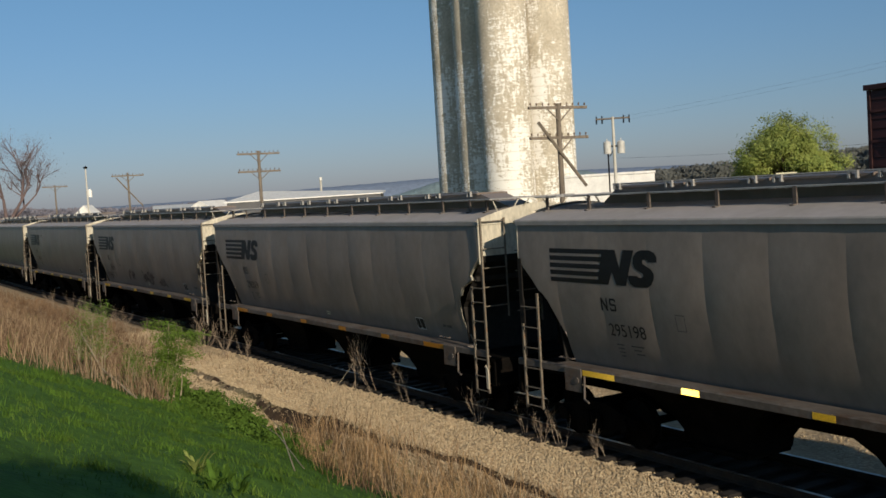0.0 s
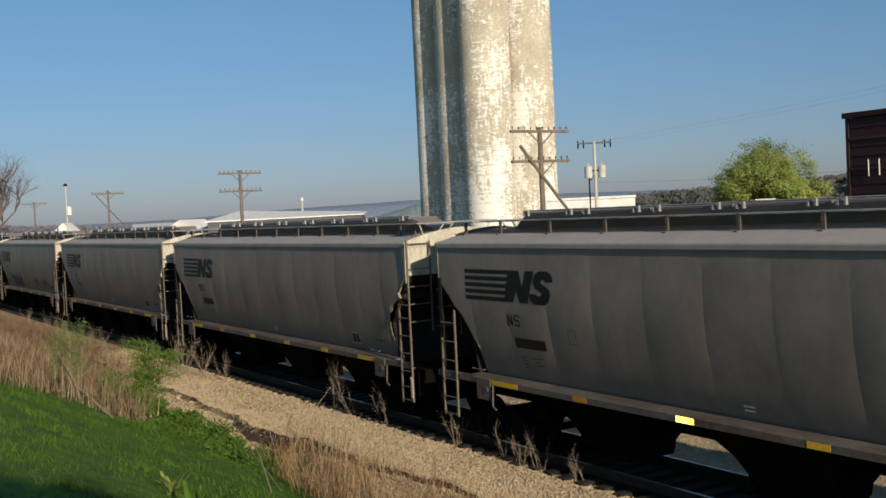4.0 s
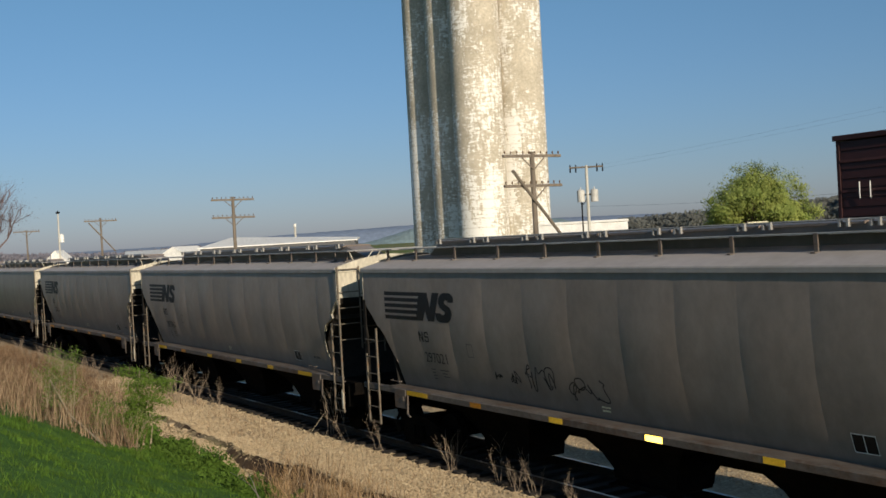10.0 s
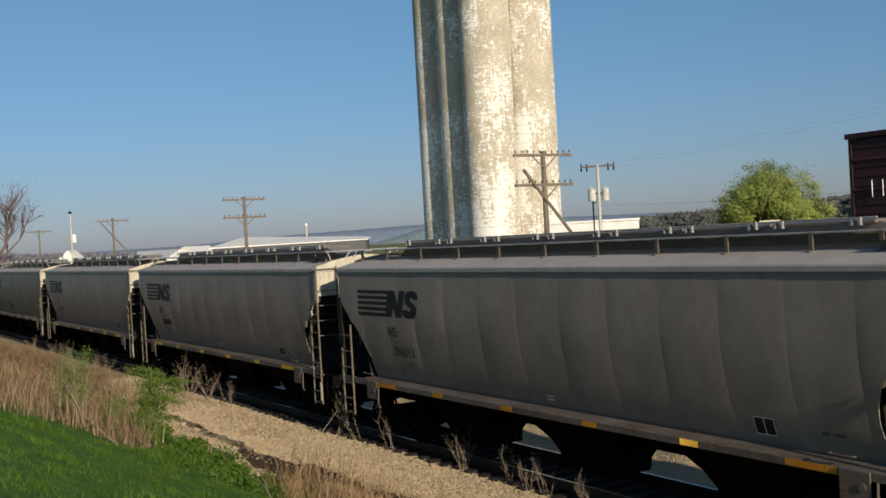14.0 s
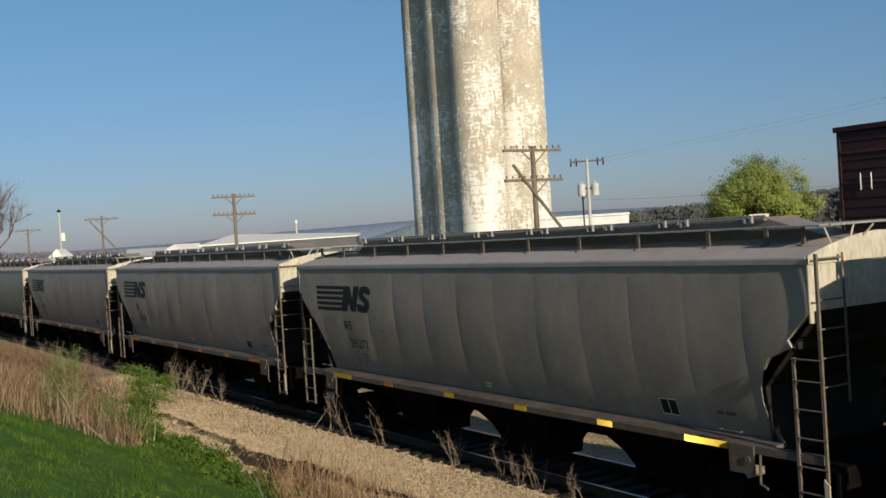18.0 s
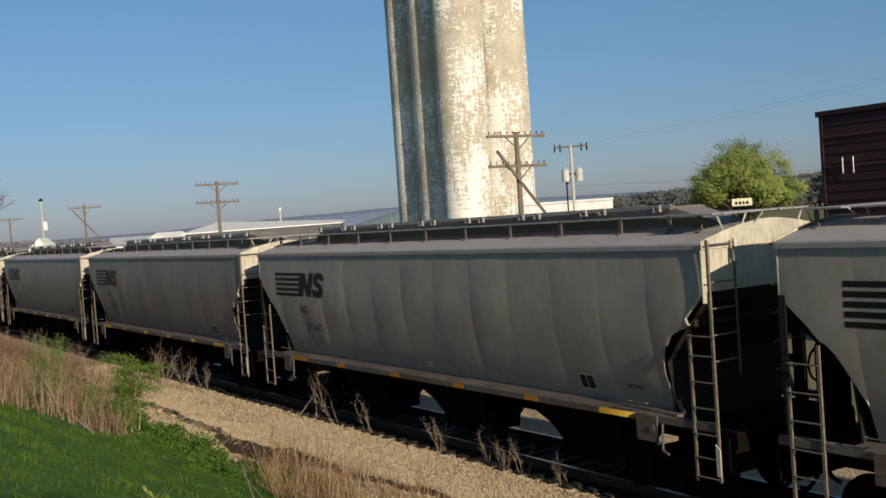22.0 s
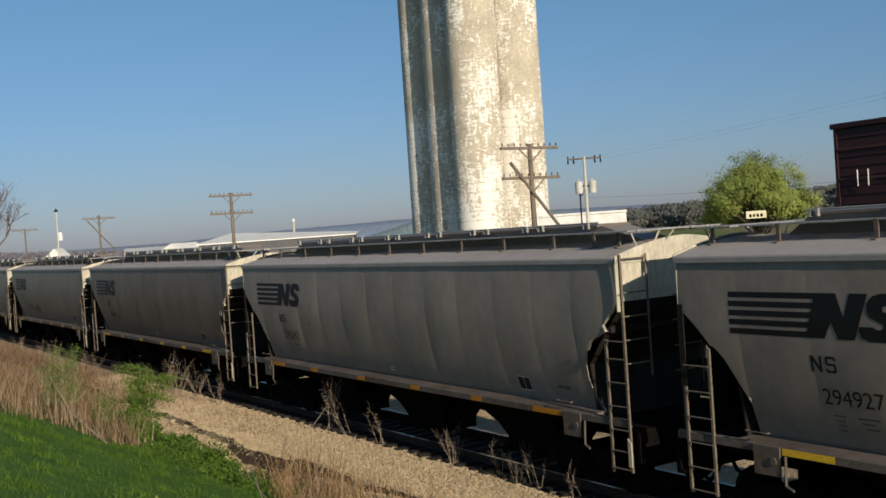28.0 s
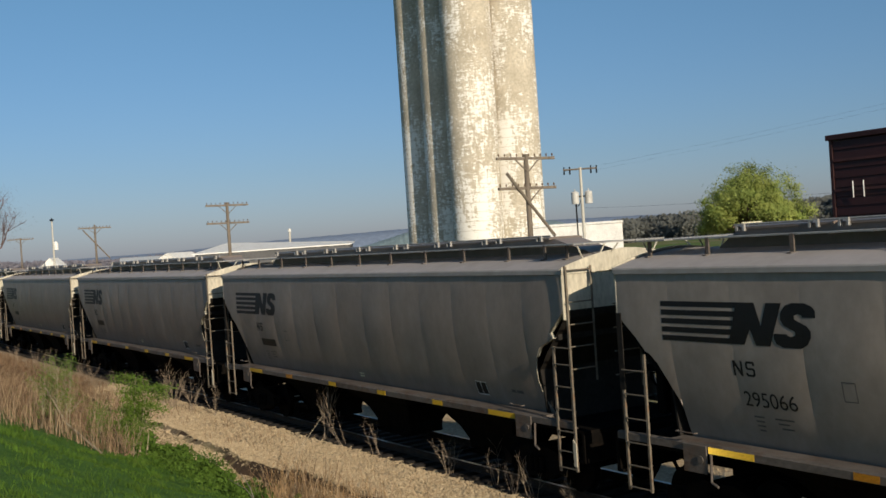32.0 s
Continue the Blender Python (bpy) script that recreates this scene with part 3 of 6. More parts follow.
def roof_mesh():
    """Arched roof sheet with a deep lip along each eave."""
    prof = [(-HW - 0.004, EAVE), (-HW - 0.010, EAVE + 0.075), (-HW, EAVE + 0.10)]
    for k in range(9):
        u = k / 8
        y = -HW + 0.02 + u * (2 * HW - 0.04)
        prof.append((y, EAVE + 0.11 + (RIDGE_Z - EAVE - 0.11) * (1 - abs(2 * u - 1) ** 1.7)))
    prof += [(HW, EAVE + 0.10), (HW + 0.05, EAVE + 0.075), (HW + 0.045, EAVE), (HW - 0.03, EAVE), (0, EAVE + 0.1), (-HW + 0.03, EAVE)]
    return one("roof", lambda bm: prism(bm, prof, "x", -HB, HB), ROOF)


def end_sheet_mesh(s):
    """End wall: upright at the top, then the slope sheet that runs in under the load, as wide as the tucked sides let it be."""
    bm = bmesh.new()
    w = HW - 0.045
    xo = HB + 0.012
    ys = np.linspace(-w - 0.012, w + 0.012, 17)
    rows = [[bm.verts.new((s * xo, y, EAVE + 0.10 + (RIDGE_Z + 0.03 - EAVE - 0.10) * (1 - abs(y / (w + 0.012)) ** 1.7))) for y in ys]]
    for x, z in ((xo, EAVE - 0.01), (xo, 3.5), (HB - 0.02, 3.36), (HB - 0.7, 2.66), (HB - 1.35, 2.0), (HB - 2.3, SILL_HI - 0.3)):
        k = 1 - (tuck(z) + 0.03 if z < 3.4 else 0) / w
        rows.append([bm.verts.new((s * x, y * k, z)) for y in ys])
    for a, b in zip(rows, rows[1:]):
        for i in range(16):
            bm.faces.new((a[i], a[i + 1], b[i + 1], b[i]))
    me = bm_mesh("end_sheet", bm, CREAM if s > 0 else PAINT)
    # below 3.45 m the sheet takes the colour with shade painted in
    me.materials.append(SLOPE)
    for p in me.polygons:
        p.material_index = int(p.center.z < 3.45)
    return me


def hopper_mesh():
    bm = bmesh.new()
    ring = []
    for z, hx, hy in ((1.5, 2.14, 1.30), (1.30, 2.05, 1.22), (1.20, 1.62, 1.0), (1.02, 1.30, 0.78), (0.72, 1.00, 0.58), (0.45, 0.82, 0.48), (0.26, 0.80, 0.46)):
        ring.append([bm.verts.new(p) for p in ((-hx, -hy, z), (hx, -hy, z), (hx, hy, z), (-hx, hy, z))])
    for a, b in zip(ring, ring[1:]):
        for i in range(4):
            bm.faces.new((a[i], a[(i + 1) % 4], b[(i + 1) % 4], b[i]))
    bm.faces.new(ring[-1])
    return bm_mesh("hopper_bay", bm, NEAR_BLACK)


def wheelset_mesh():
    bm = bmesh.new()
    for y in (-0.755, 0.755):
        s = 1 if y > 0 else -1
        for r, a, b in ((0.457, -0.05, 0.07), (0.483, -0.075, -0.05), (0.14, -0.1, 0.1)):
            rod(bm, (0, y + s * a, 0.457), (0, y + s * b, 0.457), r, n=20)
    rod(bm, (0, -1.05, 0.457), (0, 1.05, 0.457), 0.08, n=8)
    return bm_mesh("wheelset", bm, NEAR_BLACK)


def side_frame_mesh():
    def fill(bm):
        outer = [(-1.15, 0.60), (-0.75, 0.66), (-0.35, 0.80), (0.35, 0.80), (0.75, 0.66), (1.15, 0.60), (1.15, 0.42), (0.72, 0.40), (0.40, 0.20), (-0.40, 0.20), (-0.72, 0.40), (-1.15, 0.42)]
        prism(bm, outer, "y", -0.07, 0.07)
        for x in (-0.89, 0.89):
            rod(bm, (x, -0.16, 0.47), (x, 0.1, 0.47), 0.13, n=10)
        for x in (-0.16, 0.0, 0.16):
            rod(bm, (x, -0.10, 0.30), (x, -0.10, 0.62), 0.06, n=8)
    return one("side_frame", fill, NEAR_BLACK)


def shared_meshes():
    g = {}
    g["panels"] = [panel_mesh(i) for i in range(len(SEAMS) - 1)]
    g["worn_panels"] = {k: {g["panels"][i].name: panel_mesh(i, worn) for i in (4, 6, 7, 8, 9)} for k, worn in ((1, 17.3), (2, 41.6))}
    far_out = [(HB - a, z) for a, z in side_outline(1)] + [(-HB + a, z) for a, z in side_outline(-1)][::-1]
    g["far"] = one("far_side_sheet", lambda bm: prism(bm, far_out, "y", HW - 0.06, HW - 0.03), PAINT)
    g["roof"] = roof_mesh()
    g["end"] = {1: end_sheet_mesh(1), -1: end_sheet_mesh(-1)}
    sill = [(-HW - 0.02, SILL_LO), (-HW - 0.02, SILL_HI - 0.03), (-HW + 0.01, SILL_HI), (-HW + 0.34, SILL_HI), (-HW + 0.34, SILL_HI - 0.05), (-HW + 0.03, SILL_HI - 0.06), (-HW + 0.03, SILL_LO + 0.03), (-HW + 0.10, SILL_LO + 0.02), (-HW + 0.10, SILL_LO)]
    slim = [(-HW - 0.02, SILL_LO), (-HW - 0.02, SILL_HI - 0.03), (-HW + 0.01, SILL_HI - 0.01), (-HW + 0.06, SILL_HI - 0.01), (-HW + 0.06, SILL_HI - 0.04), (-HW + 0.03, SILL_LO + 0.03), (-HW + 0.10, SILL_LO + 0.02), (-HW + 0.10, SILL_LO)]
    g["sill"] = one("side_sill", lambda bm: (prism(bm, sill, "x", -HB + 1.1, HB - 0.8), prism(bm, slim, "x", HB - 0.8, HB + 0.12), prism(bm, slim, "x", -HB - 0.12, -HB + 1.1)), SILL)
    # corner post is coloured dark for the shade it stands in
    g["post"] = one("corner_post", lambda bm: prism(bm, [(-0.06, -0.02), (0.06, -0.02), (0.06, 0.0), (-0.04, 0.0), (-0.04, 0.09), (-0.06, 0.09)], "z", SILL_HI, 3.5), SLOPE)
    arch = [(-HW + 0.02, EAVE + 0.0), (-HW + 0.01, EAVE + 0.10)] + [(y, EAVE + 0.12 + (RIDGE_Z + 0.03 - EAVE - 0.10) * (1 - abs(y / HW) ** 1.7)) for y in np.linspace(-HW + 0.02, HW - 0.02, 15)] + [(HW + 0.02, EAVE + 0.10), (HW + 0.02, EAVE + 0.0)]
    g["arch"] = one("roof_end_cap", lambda bm: prism(bm, arch, "x", -0.012, 0.012), CREAM)
    g["flange"] = box_mesh("end_flange", (-0.015, 0.028, EAVE - 0.82), (0.015, 0.11, EAVE + 0.02), CREAM, 0.005)

    def deck(bm):
        for k in range(5):
            y = -0.23 + k * 0.115
            box(bm, (-HB + 0.05, y - 0.05, 0), (HB - 0.05, y + 0.05, 0.022))
        for k in range(24):
            x = -HB + 0.3 + k * (LB - 0.6) / 23
            box(bm, (x - 0.02, -0.26, -0.01), (x + 0.02, 0.28, 0.01))
    g["walk"] = one("running_board", deck, GALV)
    def cross(bm):
        comb = [(-0.717, -1.14)]
        for k in range(8):
            x = -0.66 + k * 0.09
            comb += [(x - 0.037, -1.10), (x - 0.037, 1.12), (x + 0.037, 1.12), (x + 0.037, -1.10)]
        comb += [(0.027, -1.14)]
        prism(bm, comb, "z", -0.012, 0.012)
    g["cross"] = one("crossover_platform", cross, GALV)

    struts = (((0.0, -1.0, -0.30), (-0.06, -1.08, -0.03)), ((0.0, -0.62, -0.22), (-0.10, -0.40, -0.03)), ((0.04, -0.35, -0.17), (0.16, -0.30, -0.02)), ((0.0, 0.7, -0.22), (-0.08, 0.9, -0.03)))
    g["strut"] = [one("platform_strut", lambda bm: rod(bm, a, b, 0.015, n=5), CREAM) for a, b in struts]
    g["bracket"] = one("bracket", lambda bm: (box(bm, (-0.035, -0.015, -0.27), (0.035, 0.015, 0.0)), box(bm, (-0.04, -0.09, -0.29), (0.04, 0.05, -0.265))), SILL)
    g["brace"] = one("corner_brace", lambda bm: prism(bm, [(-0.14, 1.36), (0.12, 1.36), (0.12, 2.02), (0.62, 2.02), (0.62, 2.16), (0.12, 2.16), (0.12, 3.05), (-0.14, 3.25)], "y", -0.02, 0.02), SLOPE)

    def trough(bm):
        low, top = RIDGE_Z - 0.06, 4.80
        ring = [[bm.verts.new(p) for p in ((-7.3, y, low), (-6.75, y, top), (6.75, y, top), (8.1, y, low))] for y in (-0.34, 0.34)]
        for a, b in ((0, 1), (1, 2), (2, 3), (3, 0)):
            bm.faces.new((ring[0][a], ring[0][b], ring[1][b], ring[1][a]))
        bm.faces.new(ring[0])
        bm.faces.new(ring[1][::-1])
    g["coaming"] = one("hatch_trough", trough, PAINT)
    lid = [(-0.42, -0.03), (-0.42, 0.006), (-0.30, 0.024), (0.30, 0.024), (0.42, 0.006), (0.42, -0.03)]
    g["lid"] = one("hatch_cover", lambda bm: prism(bm, lid, "x", -0.92, 0.92), BROWNPAINT)
    g["lock_bar"] = one("locking_bar", lambda bm: rod(bm, (-6.8, -0.41, 4.845), (6.8, -0.41, 4.845), 0.017, n=6), GALV)
    yoke = [(-0.09, -0.06), (-0.05, -0.06), (-0.05, 0.03), (0.05, 0.03), (0.05, -0.06), (0.09, -0.06), (0.09, 0.06), (-0.09, 0.06)]
    g["clip"] = one("hatch_clamp", lambda bm: prism(bm, yoke, "y", -0.045, 0.02), GALV)
    g["hopper"] = hopper_mesh()
    # hand brake on the trailing end: gear box on a bracket, wheel on its shaft
    g["brake_box"] = one("brake_gear_box", lambda bm: (box(bm, (-0.32, -0.42, 1.62), (-0.10, 0.08, 2.66), 0.03), box(bm, (-0.10, -0.30, 1.30), (0.0, 0.0, 2.9), 0.01)), NEAR_BLACK)

    def wheel(bm):
        rim = [(-0.40, -0.17 + 0.27 * math.cos(a), 2.32 + 0.27 * math.sin(a)) for a in (k * math.tau / 16 for k in range(16))]
        for a, b in zip(rim, rim[1:] + rim[:1]):
            rod(bm, a, b, 0.02, n=5)
        for k in range(0, 16, 4):
            rod(bm, (-0.36, -0.17, 2.32), rim[k], 0.015, n=5)
        rod(bm, (-0.42, -0.17, 2.32), (-0.30, -0.17, 2.32), 0.04, n=8)
    g["brake_wheel"] = one("brake_wheel", wheel, NEAR_BLACK)
    g["gate"] = one("outlet_gate", lambda bm: (box(bm, (-0.7, -0.55, 0.16), (0.7, 0.55, 0.26), 0.02), rod(bm, (-0.45, -0.9, 0.27), (-0.45, 0.9, 0.27), 0.03)), NEAR_BLACK)
    g["centre"] = box_mesh("centre_sill", (-HB - 0.45, -0.18, 0.80), (HB + 0.45, 0.18, 1.30), NEAR_BLACK)
    g["plate"] = {s: box_mesh("shear_plate", (min(s * (HB - 2.2), s * (HB + 0.30)), -HW + 0.1, 1.30), (max(s * (HB - 2.2), s * (HB + 0.30)), HW - 0.1, 1.355), NEAR_BLACK) for s in (1, -1)}

    g["end_sill"] = one("end_sill", lambda bm: (box(bm, (-0.05, -HW + 0.08, 0.78), (0.03, HW - 0.08, 1.30), 0.01), box(bm, (-0.12, -HW + 0.08, 0.78), (-0.05, HW - 0.08, 0.83))), NEAR_BLACK)
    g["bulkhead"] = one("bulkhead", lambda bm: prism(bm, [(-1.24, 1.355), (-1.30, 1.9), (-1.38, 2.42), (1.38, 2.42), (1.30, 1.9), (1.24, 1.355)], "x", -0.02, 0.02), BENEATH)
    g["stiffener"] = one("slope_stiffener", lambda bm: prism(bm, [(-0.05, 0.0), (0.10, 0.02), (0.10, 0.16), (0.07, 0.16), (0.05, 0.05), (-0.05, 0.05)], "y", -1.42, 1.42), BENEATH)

    def hoses(bm):
        pts = [(0.0, 0.42, 0.95), (0.16, 0.45, 0.62), (0.36, 0.40, 0.42), (0.56, 0.32, 0.40)]
        for a, b in zip(pts, pts[1:]):
            rod(bm, a, b, 0.035, n=6)
    g["hose"] = one("air_hose", hoses, NEAR_BLACK)

    def knuckle(bm):
        box(bm, (0, -0.10, 0.78), (0.42, 0.10, 0.98), 0.02)
        box(bm, (0.30, -0.18, 0.72), (0.50, 0.14, 1.04), 0.04)
    g["coupler"] = one("coupler", knuckle, NEAR_BLACK)
    g["wheels"] = wheelset_mesh()
    g["frame"] = side_frame_mesh()
    g["bolster"] = box_mesh("bolster", (-0.2, -1.0, 0.45), (0.2, 1.0, 0.82), NEAR_BLACK, 0.03)
    g["rung"] = one("rung", lambda bm: rod(bm, (-0.225, 0, 0), (0.225, 0, 0), 0.014, n=6), LADDER)

    def stile(z0, z1):
        return one("stile", lambda bm: prism(bm, [(-0.022, -0.008), (0.022, -0.008), (0.022, 0.03), (0.015, 0.03), (0.015, 0.0), (-0.022, 0.0)], "z", z0, z1), LADDER)
    g["stile_long"], g["stile_mid"], g["stile_low"] = stile(0.64, 4.30), stile(0.60, 2.86), stile(0.56, 2.22)
    g["stile_end"] = stile(2.2, 4.28)
    g["gusset"] = one("stile_plate", lambda bm: prism(bm, [(-0.035, 0.68), (0.04, 0.68), (0.05, 1.08), (-0.035, 1.16)], "y", -0.02, 0.0), CREAM)
    g["tape_long"] = {m.name: box_mesh("reflector", (-0.45, -0.004, -0.05), (0.45, 0.0, 0.05), m) for m in (YELLOW, LIME, ORANGE)}
    g["tape"] = {m.name: box_mesh("reflector", (-0.20, -0.004, -0.05), (0.20, 0.0, 0.05), m) for m in (YELLOW, LIME, ORANGE)}
    g["pad"] = one("jacking_pad", lambda bm: (box(bm, (-0.28, -0.03, -0.42), (0.22, 0.0, 0.02), 0.01), rod(bm, (0.10, -0.035, -0.2), (0.10, -0.05, -0.2), 0.06, n=10)), SILL)
    g["lever"] = one("uncoupling_lever", lambda bm: (rod(bm, (0, 0, 0), (0, -0.02, -0.42), 0.02), rod(bm, (0, -0.02, -0.42), (0.16, -0.05, -0.46), 0.02)), SILL)

    g["grab"] = one("grab_iron", lambda bm: (rod(bm, (-0.2, -0.06, 0), (0.2, -0.06, 0), 0.013), rod(bm, (-0.2, 0, 0), (-0.2, -0.06, 0), 0.013), rod(bm, (0.2, 0, 0), (0.2, -0.06, 0), 0.013)), SILL)

    def brake(bm):
        rod(bm, (-0.7, 0.35, 1.15), (0.5, 0.35, 1.15), 0.22, n=12)
        box(bm, (0.6, 0.2, 0.95), (1.0, 0.55, 1.3), 0.03)
    g["brake"] = one("air_reservoir", brake, NEAR_BLACK)
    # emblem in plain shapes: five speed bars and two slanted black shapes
    LX, LZ = -5.85, 3.405
    g["bar"] = [decal("logo_bar", [[(-1.56, z), (0.13 - 0.05 * k, z), (0.09 - 0.05 * k, z - 0.083), (-1.56, z - 0.083)]], BLACK, LX, LZ) for k, z in ((k, 0.310 - 0.1345 * k) for k in range(5))]
    slab = [(0.02, 0.31), (0.36, 0.31), (0.47, -0.02), (0.58, 0.31), (0.86, 0.31), (0.63, -0.31), (0.36, -0.31), (0.26, -0.08), (0.14, -0.31), (-0.17, -0.31)]
    hook = [(1.44, 0.115), (1.44, 0.21), (1.38, 0.275), (1.26, 0.315), (1.04, 0.315), (0.92, 0.275), (0.84, 0.18), (0.83, 0.08), (0.88, 0.0), (0.98, -0.045), (1.08, -0.085), (1.08, -0.135), (1.01, -0.16), (0.945, -0.145), (0.935, -0.125), (0.70, -0.125), (0.70, -0.20), (0.74, -0.27), (0.86, -0.32), (1.16, -0.32), (1.28, -0.26), (1.345, -0.16), (1.35, -0.07), (1.28, 0.0), (1.17, 0.045), (1.075, 0.085), (1.075, 0.14), (1.14, 0.165), (1.20, 0.145), (1.215, 0.115)]
    g["block"] = [decal("logo_block", [p], BLACK, LX, LZ, 0.005) for p in (slab, hook)]
    slim_a = [(0, 0), (0.035, 0), (0.035, 0.15), (0.13, 0), (0.165, 0), (0.165, 0.23), (0.13, 0.23), (0.13, 0.08), (0.035, 0.23), (0, 0.23)]
    slim_b = [[(0.38, 0.17), (0.38, 0.205), (0.355, 0.23), (0.245, 0.23), (0.22, 0.205), (0.22, 0.125), (0.245, 0.10), (0.335, 0.10), (0.345, 0.09), (0.345, 0.044), (0.335, 0.034), (0.265, 0.034), (0.255, 0.044), (0.255, 0.06), (0.22, 0.06), (0.22, 0.025), (0.245, 0.0), (0.355, 0.0), (0.38, 0.025), (0.38, 0.107), (0.355, 0.132), (0.265, 0.132), (0.255, 0.142), (0.255, 0.186), (0.265, 0.196), (0.335, 0.196), (0.345, 0.186), (0.345, 0.17)]]
    slim_a, slim_b = [(x * 1.12, z) for x, z in slim_a], [[(x * 1.12, z) for x, z in p] for p in slim_b]
    g["mark"] = [decal("reporting_mark", p, BLACK, -6.0, 2.62) for p in ([slim_a], slim_b)]
    g["smear"] = [decal("stencil_line", [rect(x, z, x + w, z + 0.025)], FAINT, -5.4, 1.97) for z, x, w in ((0.03, -0.38, 0.2), (0.03, 0.02, 0.34), (-0.04, -0.36, 0.16), (-0.04, 0.06, 0.2), (-0.11, -0.36, 0.16), (-0.11, 0.1, 0.22), (-0.18, -0.34, 0.12))]
    g["frame_mark"] = decal("stencil_box", [rect(-0.11, -0.14, 0.11, -0.125), rect(-0.11, 0.125, 0.11, 0.14), rect(-0.11, -0.125, -0.097, 0.125), rect(0.097, -0.125, 0.11, 0.125)], FAINT, -3.98, 2.53)
    g["placard"] = decal("data_placard", [rect(-0.2, -0.14, 0.2, 0.14)], BLACK, 5.34, 1.83)
    g["placard_line"] = decal("placard_frame", [rect(-0.2, -0.14, 0.2, -0.125), rect(-0.2, 0.125, 0.2, 0.14), rect(-0.2, -0.125, -0.187, 0.125), rect(0.187, -0.125, 0.2, 0.125), rect(-0.008, -0.125, 0.008, 0.125)], WHITE, 5.34, 1.83, 0.006)
    g["label"] = decal("stencil_label", [rect(-0.12, 0.02, 0.12, 0.05), rect(-0.12, -0.05, 0.10, -0.015)], CREAMSIGN, 0.0, 1.72)
    g["rear_note"] = decal("stencil_line", [rect(-0.2, -0.03, -0.06, 0.03), rect(-0.02, -0.03, 0.2, 0.03)], FAINT, 6.6, 1.86)
    g["number_bar"] = decal("number_bar", [rect(-0.5, -0.1, 0.5, 0.1)], BLACK, -5.36, 2.29)
    return g


G = shared_meshes()


def build_hopper():
    car = empty("hopper_car", "dirty grey covered hopper car rolling on the track", "railway car", "cars of the freight train")
    for i, me in enumerate(G["panels"]):
        part("side_sheet", me, car)
    part("side_sheet", G["far"], car)
    part("roof", G["roof"], car, "grey sheet roof with rolled eaves")
    for s in (1, -1):
        part("end_sheet", G["end"][s], car, "cream sloped end sheet" if s > 0 else "grey sloped end sheet")
        part("roof_end_cap", G["arch"], car, "cream arched roof end cap", pose(s * (HB + 0.028), 0, 0))
        part("shear_plate", G["plate"][s], car)
        for y in (1, -1):
            part("side_sill", G["sill"], car, "rusty side sill", pose(0, 0, 0) if y < 0 else pose(0, 0, 0, 0, 0, 180)) if s > 0 else None
            part("end_flange", G["flange"], car, "cream end flange", pose(s * HB, y * HW, 0) if y < 0 else pose(s * HB, HW, 0, 0, 0, 180))
            if s * y > 0:
                part("corner_post", G["post"], car, m=pose(s * (HB - 0.05), y * (HW - 0.03), 0, 0, 0, 0 if y < 0 else 180))
        part("end_sill", G["end_sill"], car, m=pose(s * (HB + 0.28), 0, 0, 0, 0, 0 if s > 0 else 180))
        part("bulkhead", G["bulkhead"], car, "grey cross plate under the slope sheet", pose(s * (HB - 1.02), 0, 0))
        part("corner_brace", G["brace"], car, m=pose(s * (HB - 0.62), s * -1.3 if s < 0 else 1.3, 0, 0, 0, 180 if s > 0 else 0))
        part("slope_stiffener", G["stiffener"], car, m=pose(s * (HB - 0.42), 0, 2.93, 0, 0, 0 if s > 0 else 180))
        part("air_hose", G["hose"], car, m=pose(s * (HB + 0.28), 0, 0, 0, 0, 0 if s > 0 else 180))
        truck = part("truck", None, car, "dark cast steel truck", pose(s * 6.85, 0, 0))
        for x in (-0.89, 0.89):
            part("wheelset", G["wheels"], truck, m=pose(x, 0, 0))
        for y in (-1, 1):
            part("side_frame", G["frame"], truck, m=pose(0, y * 1.02, 0, 0, 0, 0 if y < 0 else 180))
        part("bolster", G["bolster"], truck)
        part("coupler", G["coupler"], car, m=pose(s * (HB + 0.30), 0, 0, 0, 0, 0 if s > 0 else 180))
    part("centre_sill", G["centre"], car)
    gear = part("brake_gear_box", G["brake_box"], car, "grimy, shade-dark hand brake gear box", pose(-HB - 0.06, 0, 0))
    part("brake_wheel", G["brake_wheel"], gear)
    part("air_reservoir", G["brake"], car, m=pose(-HB + 1.2, 0, 0.45))
    for x in (-4.3, 0.0, 4.3):
        h = part("hopper_bay", G["hopper"], car, "grimy, shade-dark discharge hopper", pose(x, 0, 0))
        part("outlet_gate", G["gate"], h)
    for y in (-0.64, 0.64):
        w = part("running_board", G["walk"], car, "galvanised grating running board", pose(0, y, 4.655))
        if y < 0:
            for x in (-8.25, -6.93, -5.25, -3.6, -2.0, -0.4, 1.2, 2.8, 4.4, 6.05, 7.24, 7.92):
                part("bracket", G["bracket"], w, m=pose(x, -0.27, 0.02))
    for s in (1, -1):
        for me in G["strut"]:
            part("platform_strut", me, car, "cream platform strut", pose(s * (HB + 0.02), 0, 4.67, 0, 0, 0 if s > 0 else 180))
        part("crossover_platform", G["cross"], car, "grating platform across the roof end", pose(s * (HB - 0.1), 0, 4.67, 0, 0, 0 if s > 0 else 180))
    part("hatch_trough", G["coaming"], car)
    part("locking_bar", G["lock_bar"], car, "galvanised hatch locking bar")
    for k in range(7):
        lid = part("hatch_cover", G["lid"], car, m=pose(-5.85 + k * 1.95, 0, 4.80))
        for dx in (-0.80, 0.62):
            part("hatch_clamp", G["clip"], lid, m=pose(dx, -0.42, 0))
